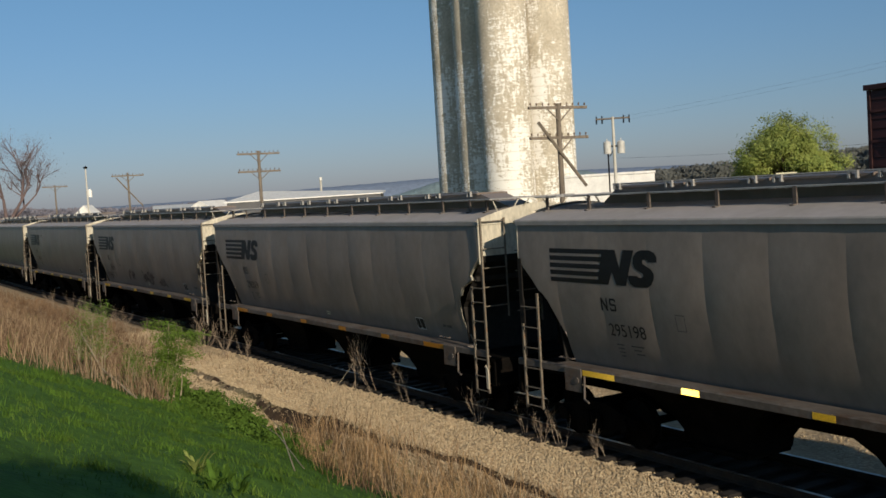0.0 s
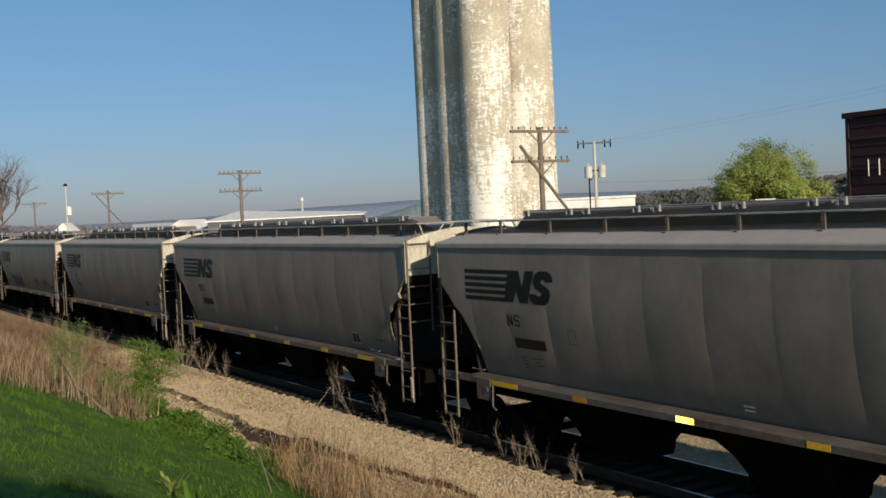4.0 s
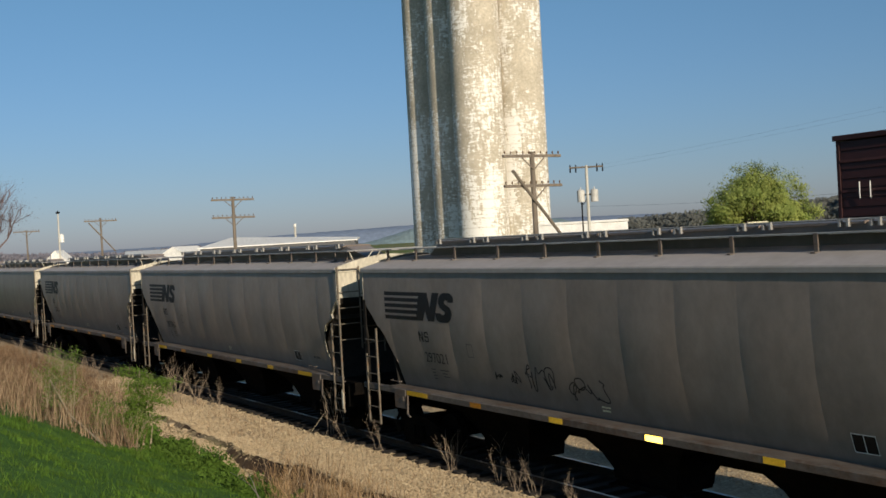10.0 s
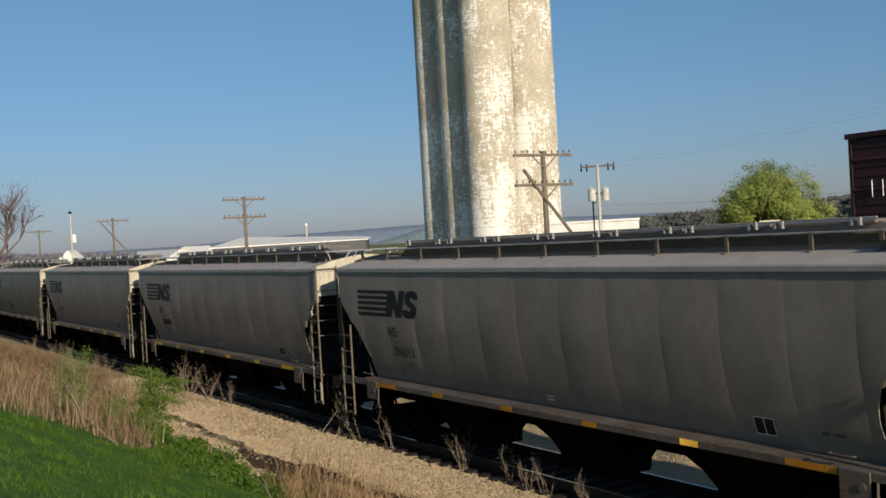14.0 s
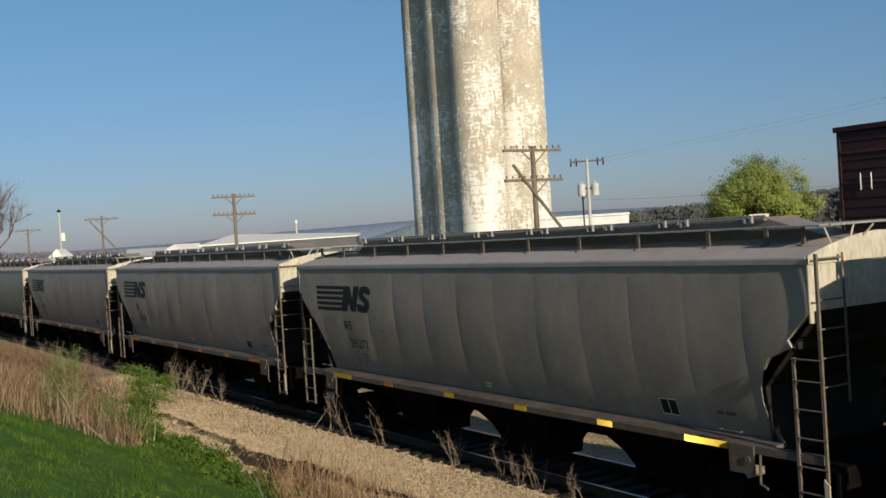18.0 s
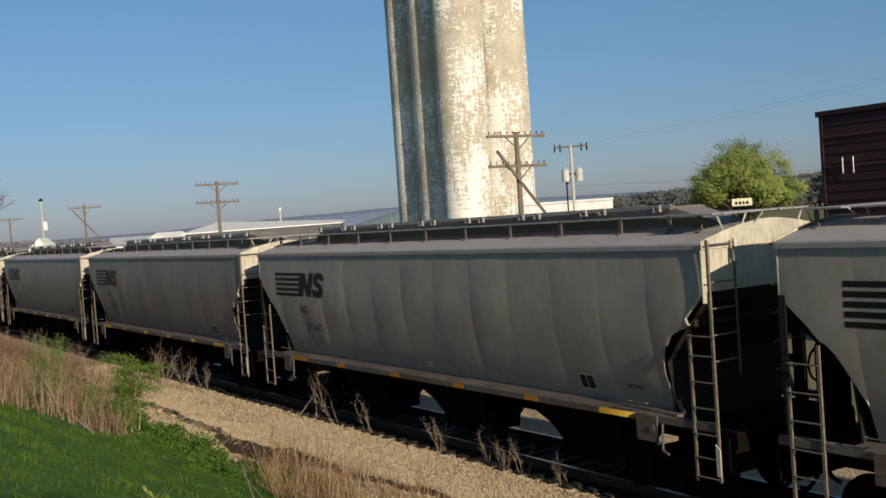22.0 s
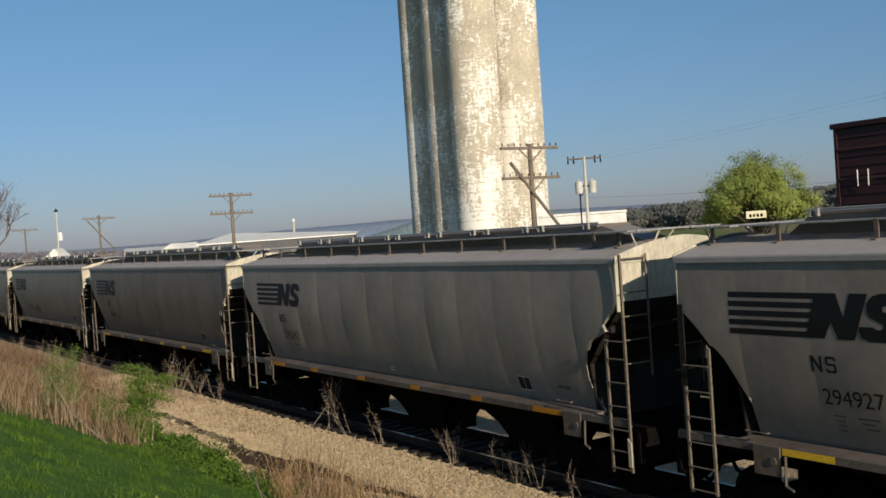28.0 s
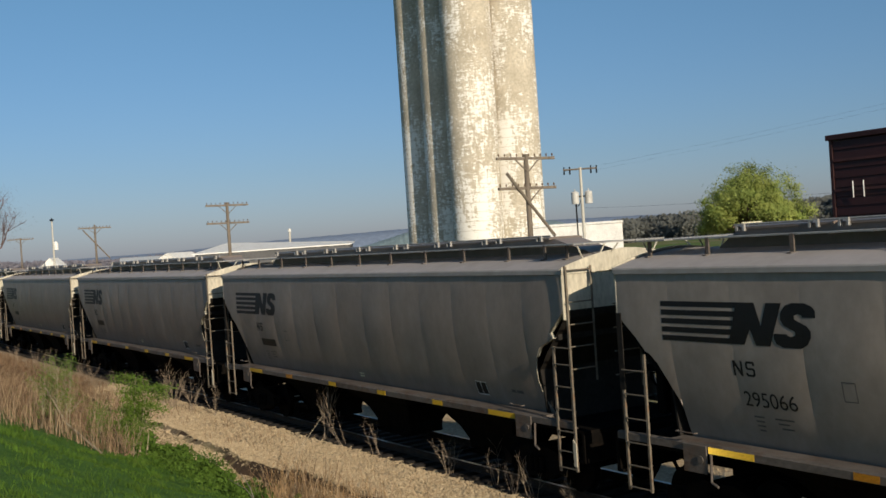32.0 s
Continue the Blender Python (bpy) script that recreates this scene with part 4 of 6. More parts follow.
    # ladders on the near side, one at each end
    for s in (1, -1):
        ladder = part("ladder", None, car, "weathered steel side ladder", pose(s * (HB - 0.03) if s > 0 else -8.09, -HW - 0.035, 0))
        if s > 0:
            part("stile", G["stile_long"], ladder, m=pose(0.225, 0, 0))
            part("stile", G["stile_mid"], ladder, m=pose(-0.25, 0, 0))
            heights = [0.68, 0.98, 1.34, 1.74, 2.14, 2.54, 2.84]
            part("stile_plate", G["gusset"], ladder, "cream stile plate", pose(0.225, -0.01, 0.06))
        else:
            part("stile", G["stile_mid"], ladder, m=pose(0.265, 0, -0.02))
            part("stile", G["stile_low"], ladder, m=pose(-0.265, 0, 0))
            heights = [0.62, 0.98, 1.36, 1.76, 2.16, 2.56]
        for z in heights:
            part("rung", G["rung"], ladder, m=pose(0, -0.01, z) @ Matrix.Diagonal((1.18, 1, 1, 1)))
        rear = part("end_ladder", None, car, "steel end ladder", pose(s * (HB + 0.12), -1.2, 0, 0, 0, 90))
        part("stile", G["stile_end"], rear, m=pose(0.26, 0, 0))
        for z in (2.45, 2.85, 3.25, 3.65, 4.22):
            part("rung", G["rung"], rear, m=pose(-0.03, 0, z) @ Matrix.Diagonal((1.3, 1, 1, 1)))
        part("jacking_pad", G["pad"], car, m=pose(7.17 if s > 0 else -6.76, -HW - 0.02, SILL_LO + 0.1))
        part("uncoupling_lever", G["lever"], car, m=pose(7.5 if s > 0 else -6.45, -HW - 0.04, SILL_LO, 0, 0, 0))
        part("grab_iron", G["grab"], car, m=pose(s * 6.95, -HW, SILL_HI + 0.15))
    part("placard", G["placard"], car, "black data placard with white frame")
    part("placard_frame", G["placard_line"], car, "white painted frame")
    for me in G["bar"]:
        part("logo_bar", me, car, "black speed bar")
    for me in G["block"]:
        part("logo_block", me, car, "black slanted logo block")
    for me in G["mark"]:
        part("reporting_mark", me, car, "black stencilled mark")
    for me in G["smear"]:
        part("stencil_line", me, car, "faint stencilled line")
    part("stencil_label", G["label"], car, "small pale stencilled label")
    part("stencil_line", G["rear_note"], car, "faint stencilled line")
    part("stencil_box", G["frame_mark"], car, "faint stencilled box")
    return car


# car numbers in running order; None where none could be read
NUMBERS = [None, "295198", "296019", "295041", "294971", None, None, "294986", "294995", "295919", "297020", "297021", "297061", "297331", "296346", "296013", None, "295002", "295382", "295272", "296027", "295959", "295322", "297447", "295033", "297104", "295375", None, "294927", "296242", "294840", "295981", "295066", None, None, None, None, None, None, None]
# car and tape index where the flash is given as lime colour
FLASH_SPOTS = {("295198", 1), ("295382", 5), ("295919", 3)}
TAGGED = {"295041", "294995", "297020", "297021", "295382", "294840", "294971", "295981", "295066"}
DULL = {"296019", "297331", "296346", "296013", "296027", "297447", "296242"}


def number_part(car, text):
    cu = bpy.data.curves.new("car_number", "FONT")
    cu.body, cu.size, cu.align_x, cu.space_character = text, 0.345, "CENTER", 0.98
    shape = bpy.data.objects.new("letters", cu)
    me = bpy.data.meshes.new_from_object(shape)
    bpy.data.objects.remove(shape)
    for v in me.vertices:
        x, z = -5.40 + v.co.x * 0.98, 2.17 + v.co.y * 0.94
        v.co = (x, surf(x, z) - 0.003, z)
    me.materials.clear()
    me.materials.append(BLACK)
    return part("car_number", me, car, "black stencilled car number")


def scrawl(car, x, z, w, h, loops, material, seed, thick=0.03, name="graffiti_tag", label="scrawled spray-paint tag"):
    """One long looping stroke of marker or spray on the side."""
    r = random.Random(seed)
    pts = []
    for k in range(loops):
        cx = x + w * (k + 0.5) / loops
        for j in range(7):
            pts.append((cx + r.uniform(-0.7, 0.7) * w / loops, z + r.uniform(0, h)))
    fine = []
    for i in range(len(pts) - 2):
        for u in np.linspace(0, 1, 5, endpoint=False):
            a = [(pts[i][k] + pts[i + 1][k]) / 2 for k in (0, 1)]
            b = [(pts[i + 1][k] + pts[i + 2][k]) / 2 for k in (0, 1)]
            fine.append(tuple((1 - u) ** 2 * a[k] + 2 * u * (1 - u) * pts[i + 1][k] + u * u * b[k] for k in (0, 1)))
    verts, faces = [], []
    for i, (px, pz) in enumerate(fine):
        q = fine[min(i + 1, len(fine) - 1)]
        p = fine[max(i - 1, 0)]
        dx, dz = q[0] - p[0], q[1] - p[1]
        n = math.hypot(dx, dz) or 1
        for s in (-1, 1):
            vx, vz = px - s * dz / n * thick / 2, max(SILL_HI + 0.02, pz + s * dx / n * thick / 2)
            verts.append((vx, surf(vx, vz) - 0.004, vz))
    for i in range(len(fine) - 1):
        faces.append((2 * i, 2 * i + 1, 2 * i + 3, 2 * i + 2))
    part(name, mesh_of(name, verts, faces, material), car, label)


def bubble_piece(car, x, z):
    """Spiky outlined purple letters without meaning."""
    r = random.Random(77)
    for k in range(7):
        cx, w, h = x + k * 0.40, 0.21, 0.36 + r.uniform(-0.06, 0.12)
        for grow, m, lift, nm in ((0.045, BLACK, 0.004, "graffiti_outline"), (0.0, PURPLE, 0.007, "graffiti_fill")):
            pts = []
            for j in range(26):
                a = 2 * math.pi * j / 26
                rad = 1 + 0.26 * math.sin(3 * a + 1.3 * k) + 0.20 * math.sin(5 * a + 2.1 * k)
                pts.append((math.cos(a) * (w * rad + grow), math.sin(a) * (h * rad * 0.72 + grow)))
            part(nm, decal(nm, [pts], m, cx, max(z, SILL_HI + 0.42) + 0.08 * math.sin(2.3 * k), lift), car, "purple graffiti letters with black outline")
        scrawl(car, cx - 0.16, z - 0.22, 0.32, 0.5, 1, BLACK, 300 + k, 0.045, "graffiti_outline", "black inner outline")


base_car = build_hopper()
cars = []
for c, number in enumerate(NUMBERS):
    car = base_car if c == 0 else copy_thing(base_car, pose(0, 0, 0))
    cars.append(car)
for c, (car, number) in enumerate(zip(cars, NUMBERS)):
    if number:
        number_part(car, number)
    else:
        part("number_bar", G["number_bar"], car, "unreadable stencilled number")
    dull = number in DULL
    spots = [(-6.07, True), (-3.72, False), (-1.06, False), (1.53, False), (4.02, False), (6.40, True)]
    for k, (x, long) in enumerate(spots):
        m = LIME if (number, k) in FLASH_SPOTS else ORANGE if dull else (YELLOW if long or k in (3, 5) else (ORANGE if k in (1,) else YELLOW))
        part("reflector", G["tape_long" if long else "tape"][m.name], car, m.name, pose(x, -HW - 0.021, 1.447))

# sheets between the markings are dented otherwise from car to car
for k, (car, number) in enumerate(zip(cars, NUMBERS)):
    sheets = G["worn_panels"].get(k % 3, {}) if number not in TAGGED else {}
    for child in car.children:
        if child.data and child.data.name in sheets:
            child.data = sheets[child.data.name]

# some cars are cleaner, some browner
LIGHT_CARS = {"296027", "295959", "295322", "297447"}
BROWN_CARS = {"294840", "297020", "295382"}
MID_CARS = {"295066", "296242", "297061", "297331", "296346", "295272", "297104"}
for car, number in zip(cars, NUMBERS):
    coat = LIGHTPAINT if number in LIGHT_CARS else BROWNPAINT if number in BROWN_CARS else MIDPAINT if number in MID_CARS else None
    if coat:
        for child in car.children:
            if child.name.split(".")[0] == "side_sheet":
                child.material_slots[0].link = "OBJECT"
                child.material_slots[0].material = coat

# scrawls by car: x, z, width, height, loops, paint, thickness
TAGS = {
    "295041": [(-7.0, 1.68, 1.2, 0.42, 4, BROWNTAG, 0.03), (-3.0, 1.75, 1.2, 0.6, 4, BROWNTAG, 0.05), (-0.6, 1.7, 1.9, 0.65, 6, BROWNTAG, 0.05), (1.8, 1.62, 1.0, 0.45, 4, BROWNTAG, 0.035)],
    "294995": [(-8.1, 3.0, 0.9, 0.75, 3, GREYTAG, 0.025), (-6.9, 1.75, 1.0, 0.35, 4, GREYTAG, 0.03), (1.6, 1.8, 1.3, 0.6, 4, TAGBLACK, 0.035), (3.6, 1.65, 1.5, 0.7, 5, TAGBLACK, 0.035), (5.7, 1.65, 1.0, 0.4, 3, TAGBLACK, 0.04)],
    "297020": [(-3.2, 1.75, 0.7, 0.55, 3, TAGBLACK, 0.025), (-2.4, 1.7, 1.4, 0.35, 4, TAGBLACK, 0.03)],
    "297021": [(-3.3, 1.95, 0.3, 0.3, 2, TAGBLACK, 0.025), (-2.75, 1.95, 0.35, 0.3, 2, TAGBLACK, 0.025), (-2.3, 1.85, 1.1, 0.6, 4, TAGBLACK, 0.025), (-1.0, 1.8, 1.2, 0.5, 4, TAGBLACK, 0.025)],
    "295382": [(-6.85, 1.75, 0.75, 0.5, 3, TAGBLACK, 0.035), (-3.0, 1.75, 0.9, 0.6, 3, TAGBLACK, 0.07), (-2.0, 1.65, 0.5, 0.55, 2, TAGBLACK, 0.035)],
    "294840": [(-4.75, 2.0, 0.2, 0.3, 2, TAGBLACK, 0.03)],
    "294971": [(-3.9, 3.45, 0.25, 0.35, 2, TAGBLACK, 0.03)],
    "295981": [(-4.6, 1.95, 0.8, 0.4, 3, TAGBLACK, 0.04), (-3.3, 1.85, 1.4, 0.5, 5, TAGBLACK, 0.04)],
    "295066": [(6.4, 2.3, 0.5, 0.3, 3, GREYTAG, 0.02), (7.3, 2.75, 0.4, 0.5, 2, BLUETAG, 0.03)],
}
for car, number in zip(cars, NUMBERS):
    for k, (x, z, w, h, loops, m, thick) in enumerate(TAGS.get(number, ())):
        scrawl(car, x, z, w, h, loops, m, int(number) + k, thick)
    if number == "294995":
        bubble_piece(car, -4.6, 1.95)


def train_at(t):
    """Metres that the first car's leading end has run along x."""
    return -19.2 + 17.808 * t + 0.004276 * t * t

# ---- silo cluster ----


def silo():
    top = empty("grain_elevator", "tall concrete grain silos with peeling whitewash", "silo", m=pose(-128.5, 73.0, -0.6))
    R, H = 3.62, 47.0

    def cyl(bm):
        n = 48
        levels = np.linspace(0, H, 12)
        rings = [[bm.verts.new((R * math.cos(2 * math.pi * i / n), R * math.sin(2 * math.pi * i / n), z)) for i in range(n)] for z in levels]
        for a, b in zip(rings, rings[1:]):
            for i in range(n):
                bm.faces.new((a[i], a[(i + 1) % n], b[(i + 1) % n], b[i]))
        bm.faces.new(rings[-1])
    ax = Vector((-math.sin(radians(86)), math.cos(radians(86)), 0))
    side = Vector((ax.y, -ax.x, 0))
    me = one("silo_tube", cyl, SILO, True)
    for i in range(3):
        for j in range(2):
            p = ax * (i * 2 * R) + side * (j * 2 * R * 0.98)
            part("silo_tube", me, top, m=pose(p.x, p.y, 0, 0, 0, 37 * i + 90 * j))
    part("headhouse", box_mesh("headhouse", (-10, -2.5, H), (3, 9, H + 6), SILO), top, "concrete head house")
    return top


silo()

# ---- poles ----


def telegraph_pole(x, y, top, arms, brace=None, roll=0.0):
    pole = empty("telegraph_pole", "weathered wooden telegraph pole with insulator crossarms", "utility pole", "telegraph poles beside the track", m=pose(x, y, -0.8, 0, roll, 0))
    h = top + 0.8
    thick = 0.145 if len(arms) > 1 else 0.12
    part("shaft", one("shaft", lambda bm: rod(bm, (0, 0, 0), (0, 0, h), thick, thick * 0.7, 10), WOODPOLE, False), pole)
    for z in arms:
        zz = z + 0.8
        arm = part("crossarm", one("crossarm", lambda bm: box(bm, (-0.06, -1.52, zz - 0.06), (0.06, 1.52, zz + 0.06), 0.01), WOODPOLE), pole)
        for k in range(10):
            yy = -1.42 + k * 0.3155
            part("insulator", one("insulator", lambda bm: (rod(bm, (0, yy, zz + 0.05), (0, yy, zz + 0.12), 0.015), rod(bm, (0, yy, zz + 0.11), (0, yy, zz + 0.2), 0.038, 0.028)), BROWNSTEM), arm)
        part("brace", one("brace", lambda bm: [rod(bm, (0.07, s * 0.62, zz - 0.05), (0.1, 0, zz - 0.6), 0.028) for s in (-1, 1)], WOODPOLE), pole)
    if brace is not None:
        part("broken_arm", one("broken_arm", lambda bm: rod(bm, (0.14, -1.15, arms[-1] + 0.8 + brace), (0.14, 1.2, arms[-1] + 0.8 + brace - 2.75), 0.07, 0.07, 6), WOODPOLE), pole, "fallen crossarm hanging aslant")
    return pole


telegraph_pole(-37.3, 14.2, 8.30, (8.12, 6.85), 0.65)
telegraph_pole(-70.0, 13.2, 8.35, (8.15, 6.95))
telegraph_pole(-104.0, 13.0, 8.4, (8.1,), -0.15)
telegraph_pole(-139.0, 13.0, 8.4, (8.2,))


def power_pole(x, y, top, two):
    pole = empty("power_pole", "pale power pole with grey transformer cans", "utility pole", m=pose(x, y, -0.8))
    h = top + 0.8
    part("shaft", one("shaft", lambda bm: rod(bm, (0, 0, 0), (0, 0, h), 0.135, 0.09, 10), PALEPOLE), pole)
    part("mount", one("mount", lambda bm: rod(bm, (-0.3, -0.4, h - 2.0), (0.3, 0.4, h - 2.0), 0.06), NEAR_BLACK), pole)
    across = (0.6, 0.8)
    part("crossarm", one("crossarm", lambda bm: rod(bm, (-1.15 * across[0], -1.15 * across[1], h - 0.12), (1.15 * across[0], 1.15 * across[1], h - 0.12), 0.06), WOODPOLE), pole)
    for k in (-1.1, -0.72, 0.72, 1.1):
        part("insulator", one("insulator", lambda bm: rod(bm, (k * across[0], k * across[1], h - 0.45), (k * across[0], k * across[1], h + 0.08), 0.055, 0.04), NEAR_BLACK), pole)
    for k in ((-0.46, 0.46) if two else (0.48,)):
        part("transformer", one("transformer", lambda bm: (rod(bm, (k * across[0], k * across[1], h - 2.50), (k * across[0], k * across[1], h - 1.72), 0.26, 0.26, 14), rod(bm, (k * across[0], k * across[1], h - 1.72), (k * across[0], k * across[1], h - 1.64), 0.26, 0.15, 14), rod(bm, (k * across[0], k * across[1], h - 1.66), (k * across[0], k * across[1], h - 1.48), 0.04, 0.03, 8)), CAN), pole, "pale grey transformer can")
    return pole


power_pole(-57.9, 34.1, 9.2, True)


def lamp_pole(x, y, top):
    pole = empty("lamp_pole", "slim pale pole with lamp head and transformer can", "utility pole", m=pose(x, y, -0.8))
    h = top + 0.8
    part("shaft", one("shaft", lambda bm: rod(bm, (0, 0, 0), (0, 0, h), 0.15, 0.09, 10), PALEPOLE), pole)
    part("lamp_head", one("lamp_head", lambda bm: (box(bm, (-0.3, -0.22, h), (0.3, 0.22, h + 0.22), 0.06), rod(bm, (0, 0, h + 0.2), (0, 0, h + 0.4), 0.08, 0.05)), NEAR_BLACK), pole, "dark lamp head")
    part("transformer", one("transformer", lambda bm: (rod(bm, (0.12, 0.3, h - 3.8), (0.12, 0.3, h - 2.9), 0.30, 0.30, 12), rod(bm, (0.12, 0.3, h - 2.9), (0.12, 0.3, h - 2.7), 0.30, 0.12, 12)), WHITE), pole, "pale transformer can")


lamp_pole(-147.0, 18.55, 10.6)


def wire(a, b, sag, r=0.02):
    n = 16
    cu = bpy.data.curves.new("overhead_wire", "CURVE")
    cu.dimensions, cu.bevel_depth, cu.bevel_resolution = "3D", r, 1
    sp = cu.splines.new("POLY")
    sp.points.add(n)
    for i in range(n + 1):
        u = i / n
        p = Vector(a).lerp(Vector(b), u)
        sp.points[i].co = (p.x, p.y, p.z - sag * 4 * u * (1 - u), 1)
    cu.materials.append(NEAR_BLACK)
    return tagged(new("overhead_wire", cu), "thin dark overhead power wire between poles", "wire", "overhead wires")


wire((-57.2, 35.0, 8.95), (-8.0, 42.0, 13.5), 0.5, 0.0028)
wire((-58.6, 33.2, 8.95), (-8.0, 38.0, 13.0), 0.5, 0.0028)
wire((-57.9, 34.1, 7.2), (-69.5, 43.0, 6.9), 0.25, 0.03)
wire((-58.1, 34.1, 6.4), (-30.0, 44.0, 6.6), 0.4, 0.006)
mast = empty("service_mast", "thin dark service mast on the storehouse", "mast", m=pose(-69.5, 43.0, -0.8))
part("pipe", one("pipe", lambda bm: rod(bm, (0, 0, 0), (0, 0, 7.9), 0.06), NEAR_BLACK), mast)
part("cap", one("cap", lambda bm: rod(bm, (-0.15, 0.1, 7.7), (0.15, -0.1, 7.75), 0.07), NEAR_BLACK), mast)

# ---- buildings ----


def gable_house(name, label, x, y, lx, ly, wall, rise, turn, roof_mat, base=-0.9):
    h = empty(name, label, "building", m=pose(x, y, base, 0, 0, turn))
    part("wall", box_mesh("wall", (-lx / 2, -ly / 2, 0), (lx / 2, ly / 2, wall), WHITE), h)

    def roof(bm):
        o = 0.06
        prism(bm, [(-ly / 2 - o, wall - 0.1), (0, wall + rise), (ly / 2 + o, wall - 0.1), (ly / 2 + o, wall + 0.05), (0, wall + rise + 0.16), (-ly / 2 - o, wall + 0.05)], "x", -lx / 2 - o, lx / 2 + o)
    part("roof", one("roof", roof, roof_mat), h)
    part("gable", one("gable", lambda bm: prism(bm, [(-ly / 2, wall), (ly / 2, wall), (0, wall + rise)], "x", -lx / 2, lx / 2), WHITE), h)
    return h


def place(az, d):
    """A point d metres from the eye, az degrees left of +y."""
    return EYE[0] - d * math.sin(radians(az)), EYE[1] + d * math.cos(radians(az))


shed = empty("warehouse", "long low shed with a white metal roof", "building")
near_l, ridge_l, ridge_r, near_r = (Vector((*place(az, d), z)) for az, d, z in ((71.0, 135, 5.06), (69.2, 150, 6.28), (62.6, 158, 5.45), (62.75, 143, 5.13)))


def slab(bm):
    top = [bm.verts.new(p) for p in (near_l, ridge_l, ridge_r, near_r)]
    low = [bm.verts.new(p - Vector((0, 0, 0.14))) for p in (near_l, ridge_l, ridge_r, near_r)]
    bm.faces.new(top)
    bm.faces.new(low[::-1])
    for i in range(4):
        bm.faces.new((top[i], low[i], low[(i + 1) % 4], top[(i + 1) % 4]))


def shed_walls(bm):
    c = (near_l + ridge_l + ridge_r + near_r) / 4
    pts = [c + (p - c) * 0.97 - Vector((0, 0, 0.16)) for p in (near_l, ridge_l, ridge_r, near_r)]
    top = [bm.verts.new(p) for p in pts]
    low = [bm.verts.new((p.x, p.y, -0.95)) for p in pts]
    bm.faces.new(top)
    for i in range(4):
        bm.faces.new((top[i], low[i], low[(i + 1) % 4], top[(i + 1) % 4]))


part("roof", one("roof", slab, WHITE), shed, "white metal roof sheet")
part("wall", one("wall", shed_walls, GREYWALL), shed)
px, py = place(71.6, 140)
gable_house("house", "small white house with a pale roof", px, py, 6, 5.0, 4.9, 1.25, 71.6 + 60, WHITE)
px, py = place(73.3, 150)
gable_house("shed", "low grey shed with a metal roof", px, py, 6.5, 6, 4.9, 1.0, 73.3, GREYROOF)
px, py = place(77.7, 165)
gable_house("cottage", "small white cottage with a pointed roof", px, py, 3.4, 3.6, 5.0, 1.6, 77.7 + 70, WHITE)
px, py = place(65.95, 210)
chimney = empty("chimney_stack", "slim pale chimney stack with white top", "chimney", m=pose(px, py, -0.9))
part("shaft", one("shaft", lambda bm: rod(bm, (0, 0, 0), (0, 0, 9.1), 0.24, 0.20, 12), PALEPOLE), chimney)
part("cap", one("cap", lambda bm: rod(bm, (0, 0, 9.1), (0, 0, 9.7), 0.28, 0.28, 12), WHITE), chimney, "white cap")
px, py = place(50.7, 120)
store = empty("storehouse", "low flat-roofed white storehouse", "building", m=pose(px, py, -0.9, 0, 0, 50))
part("wall", box_mesh("wall", (-5, -5, 0), (4.4, 5, 6.3), WHITE, 0.05), store)
part("roof_edge", box_mesh("roof_edge", (-5.1, -5.1, 6.3), (4.5, 5.1, 6.55), WHITE, 0.03), store)

# red elevator building beside the track
red = empty("red_mill_building", "dark red corrugated steel mill building", "building", m=pose(-26.3, 20.0, -0.7))


def siding(bm):
    prof = [(9.0, 0.0)]
    for k in range(24):
        prof += [(-0.035, k * 0.345 + 0.0), (0.0, (k + 1) * 0.345 - 0.012)]
    prof += [(9.0, 8.28)]
    prism(bm, prof, "x", 0, 18)


part("wall", one("wall", siding, REDWALL), red)
part("roof", box_mesh("roof", (-0.15, -0.12, 8.3), (18.1, 9.1, 8.5), REDWALL, 0.02), red)
part("corner_board", box_mesh("corner_board", (-0.04, -0.06, 0), (0.10, 0.06, 8.29), REDWALL, 0.01), red)
for z in (5.0, 6.4, 7.5):
    part("band", box_mesh("band", (0.12, -0.075, z), (17.9, -0.04, z + 0.09), REDBAND), red, "faded red batten")
for x in (0.95, 1.4):
    part("vent_pipe", one("vent_pipe", lambda bm: rod(bm, (x, -0.12, 6.15), (x, -0.12, 6.75), 0.02), WHITE), red, "white pipe")

# ---- far land ----


def band(name, label, az0, az1, dist, base, tops, material, kind="structure"):
    """A tree line or ridge: an uneven wall of hills with depth."""
    n = 420
    verts, faces = [], []
    local = random.Random(name)
    for i in range(n + 1):
        az = az0 + (az1 - az0) * i / n
        h = float(np.interp(az, [p[0] for p in tops], [p[1] for p in tops])) * (1 + (0.05 * math.sin(i * 0.21) + 0.10 * local.uniform(-1, 1)) * (1 if "tree" in name else 0.12))
        for k, (dd, hh) in enumerate(((0, base), (dist * 0.03, base + h * 0.75), (dist * 0.08, base + h), (dist * 0.25, base))):
            x, y = place(az, dist + dd)
            verts.append((x, y, hh))
    for i in range(n):
        for k in range(3):
            a = i * 4 + k
            faces.append((a, a + 1, a + 5, a + 4))
    return tagged(new(name, mesh_of(name, verts, faces, material, True)), label, "hill", kind=kind)


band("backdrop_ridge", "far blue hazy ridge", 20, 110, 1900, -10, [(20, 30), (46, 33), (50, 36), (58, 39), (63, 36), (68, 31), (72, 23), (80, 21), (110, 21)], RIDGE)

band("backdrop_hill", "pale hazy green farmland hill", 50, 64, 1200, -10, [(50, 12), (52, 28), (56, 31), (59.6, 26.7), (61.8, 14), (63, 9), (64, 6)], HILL)

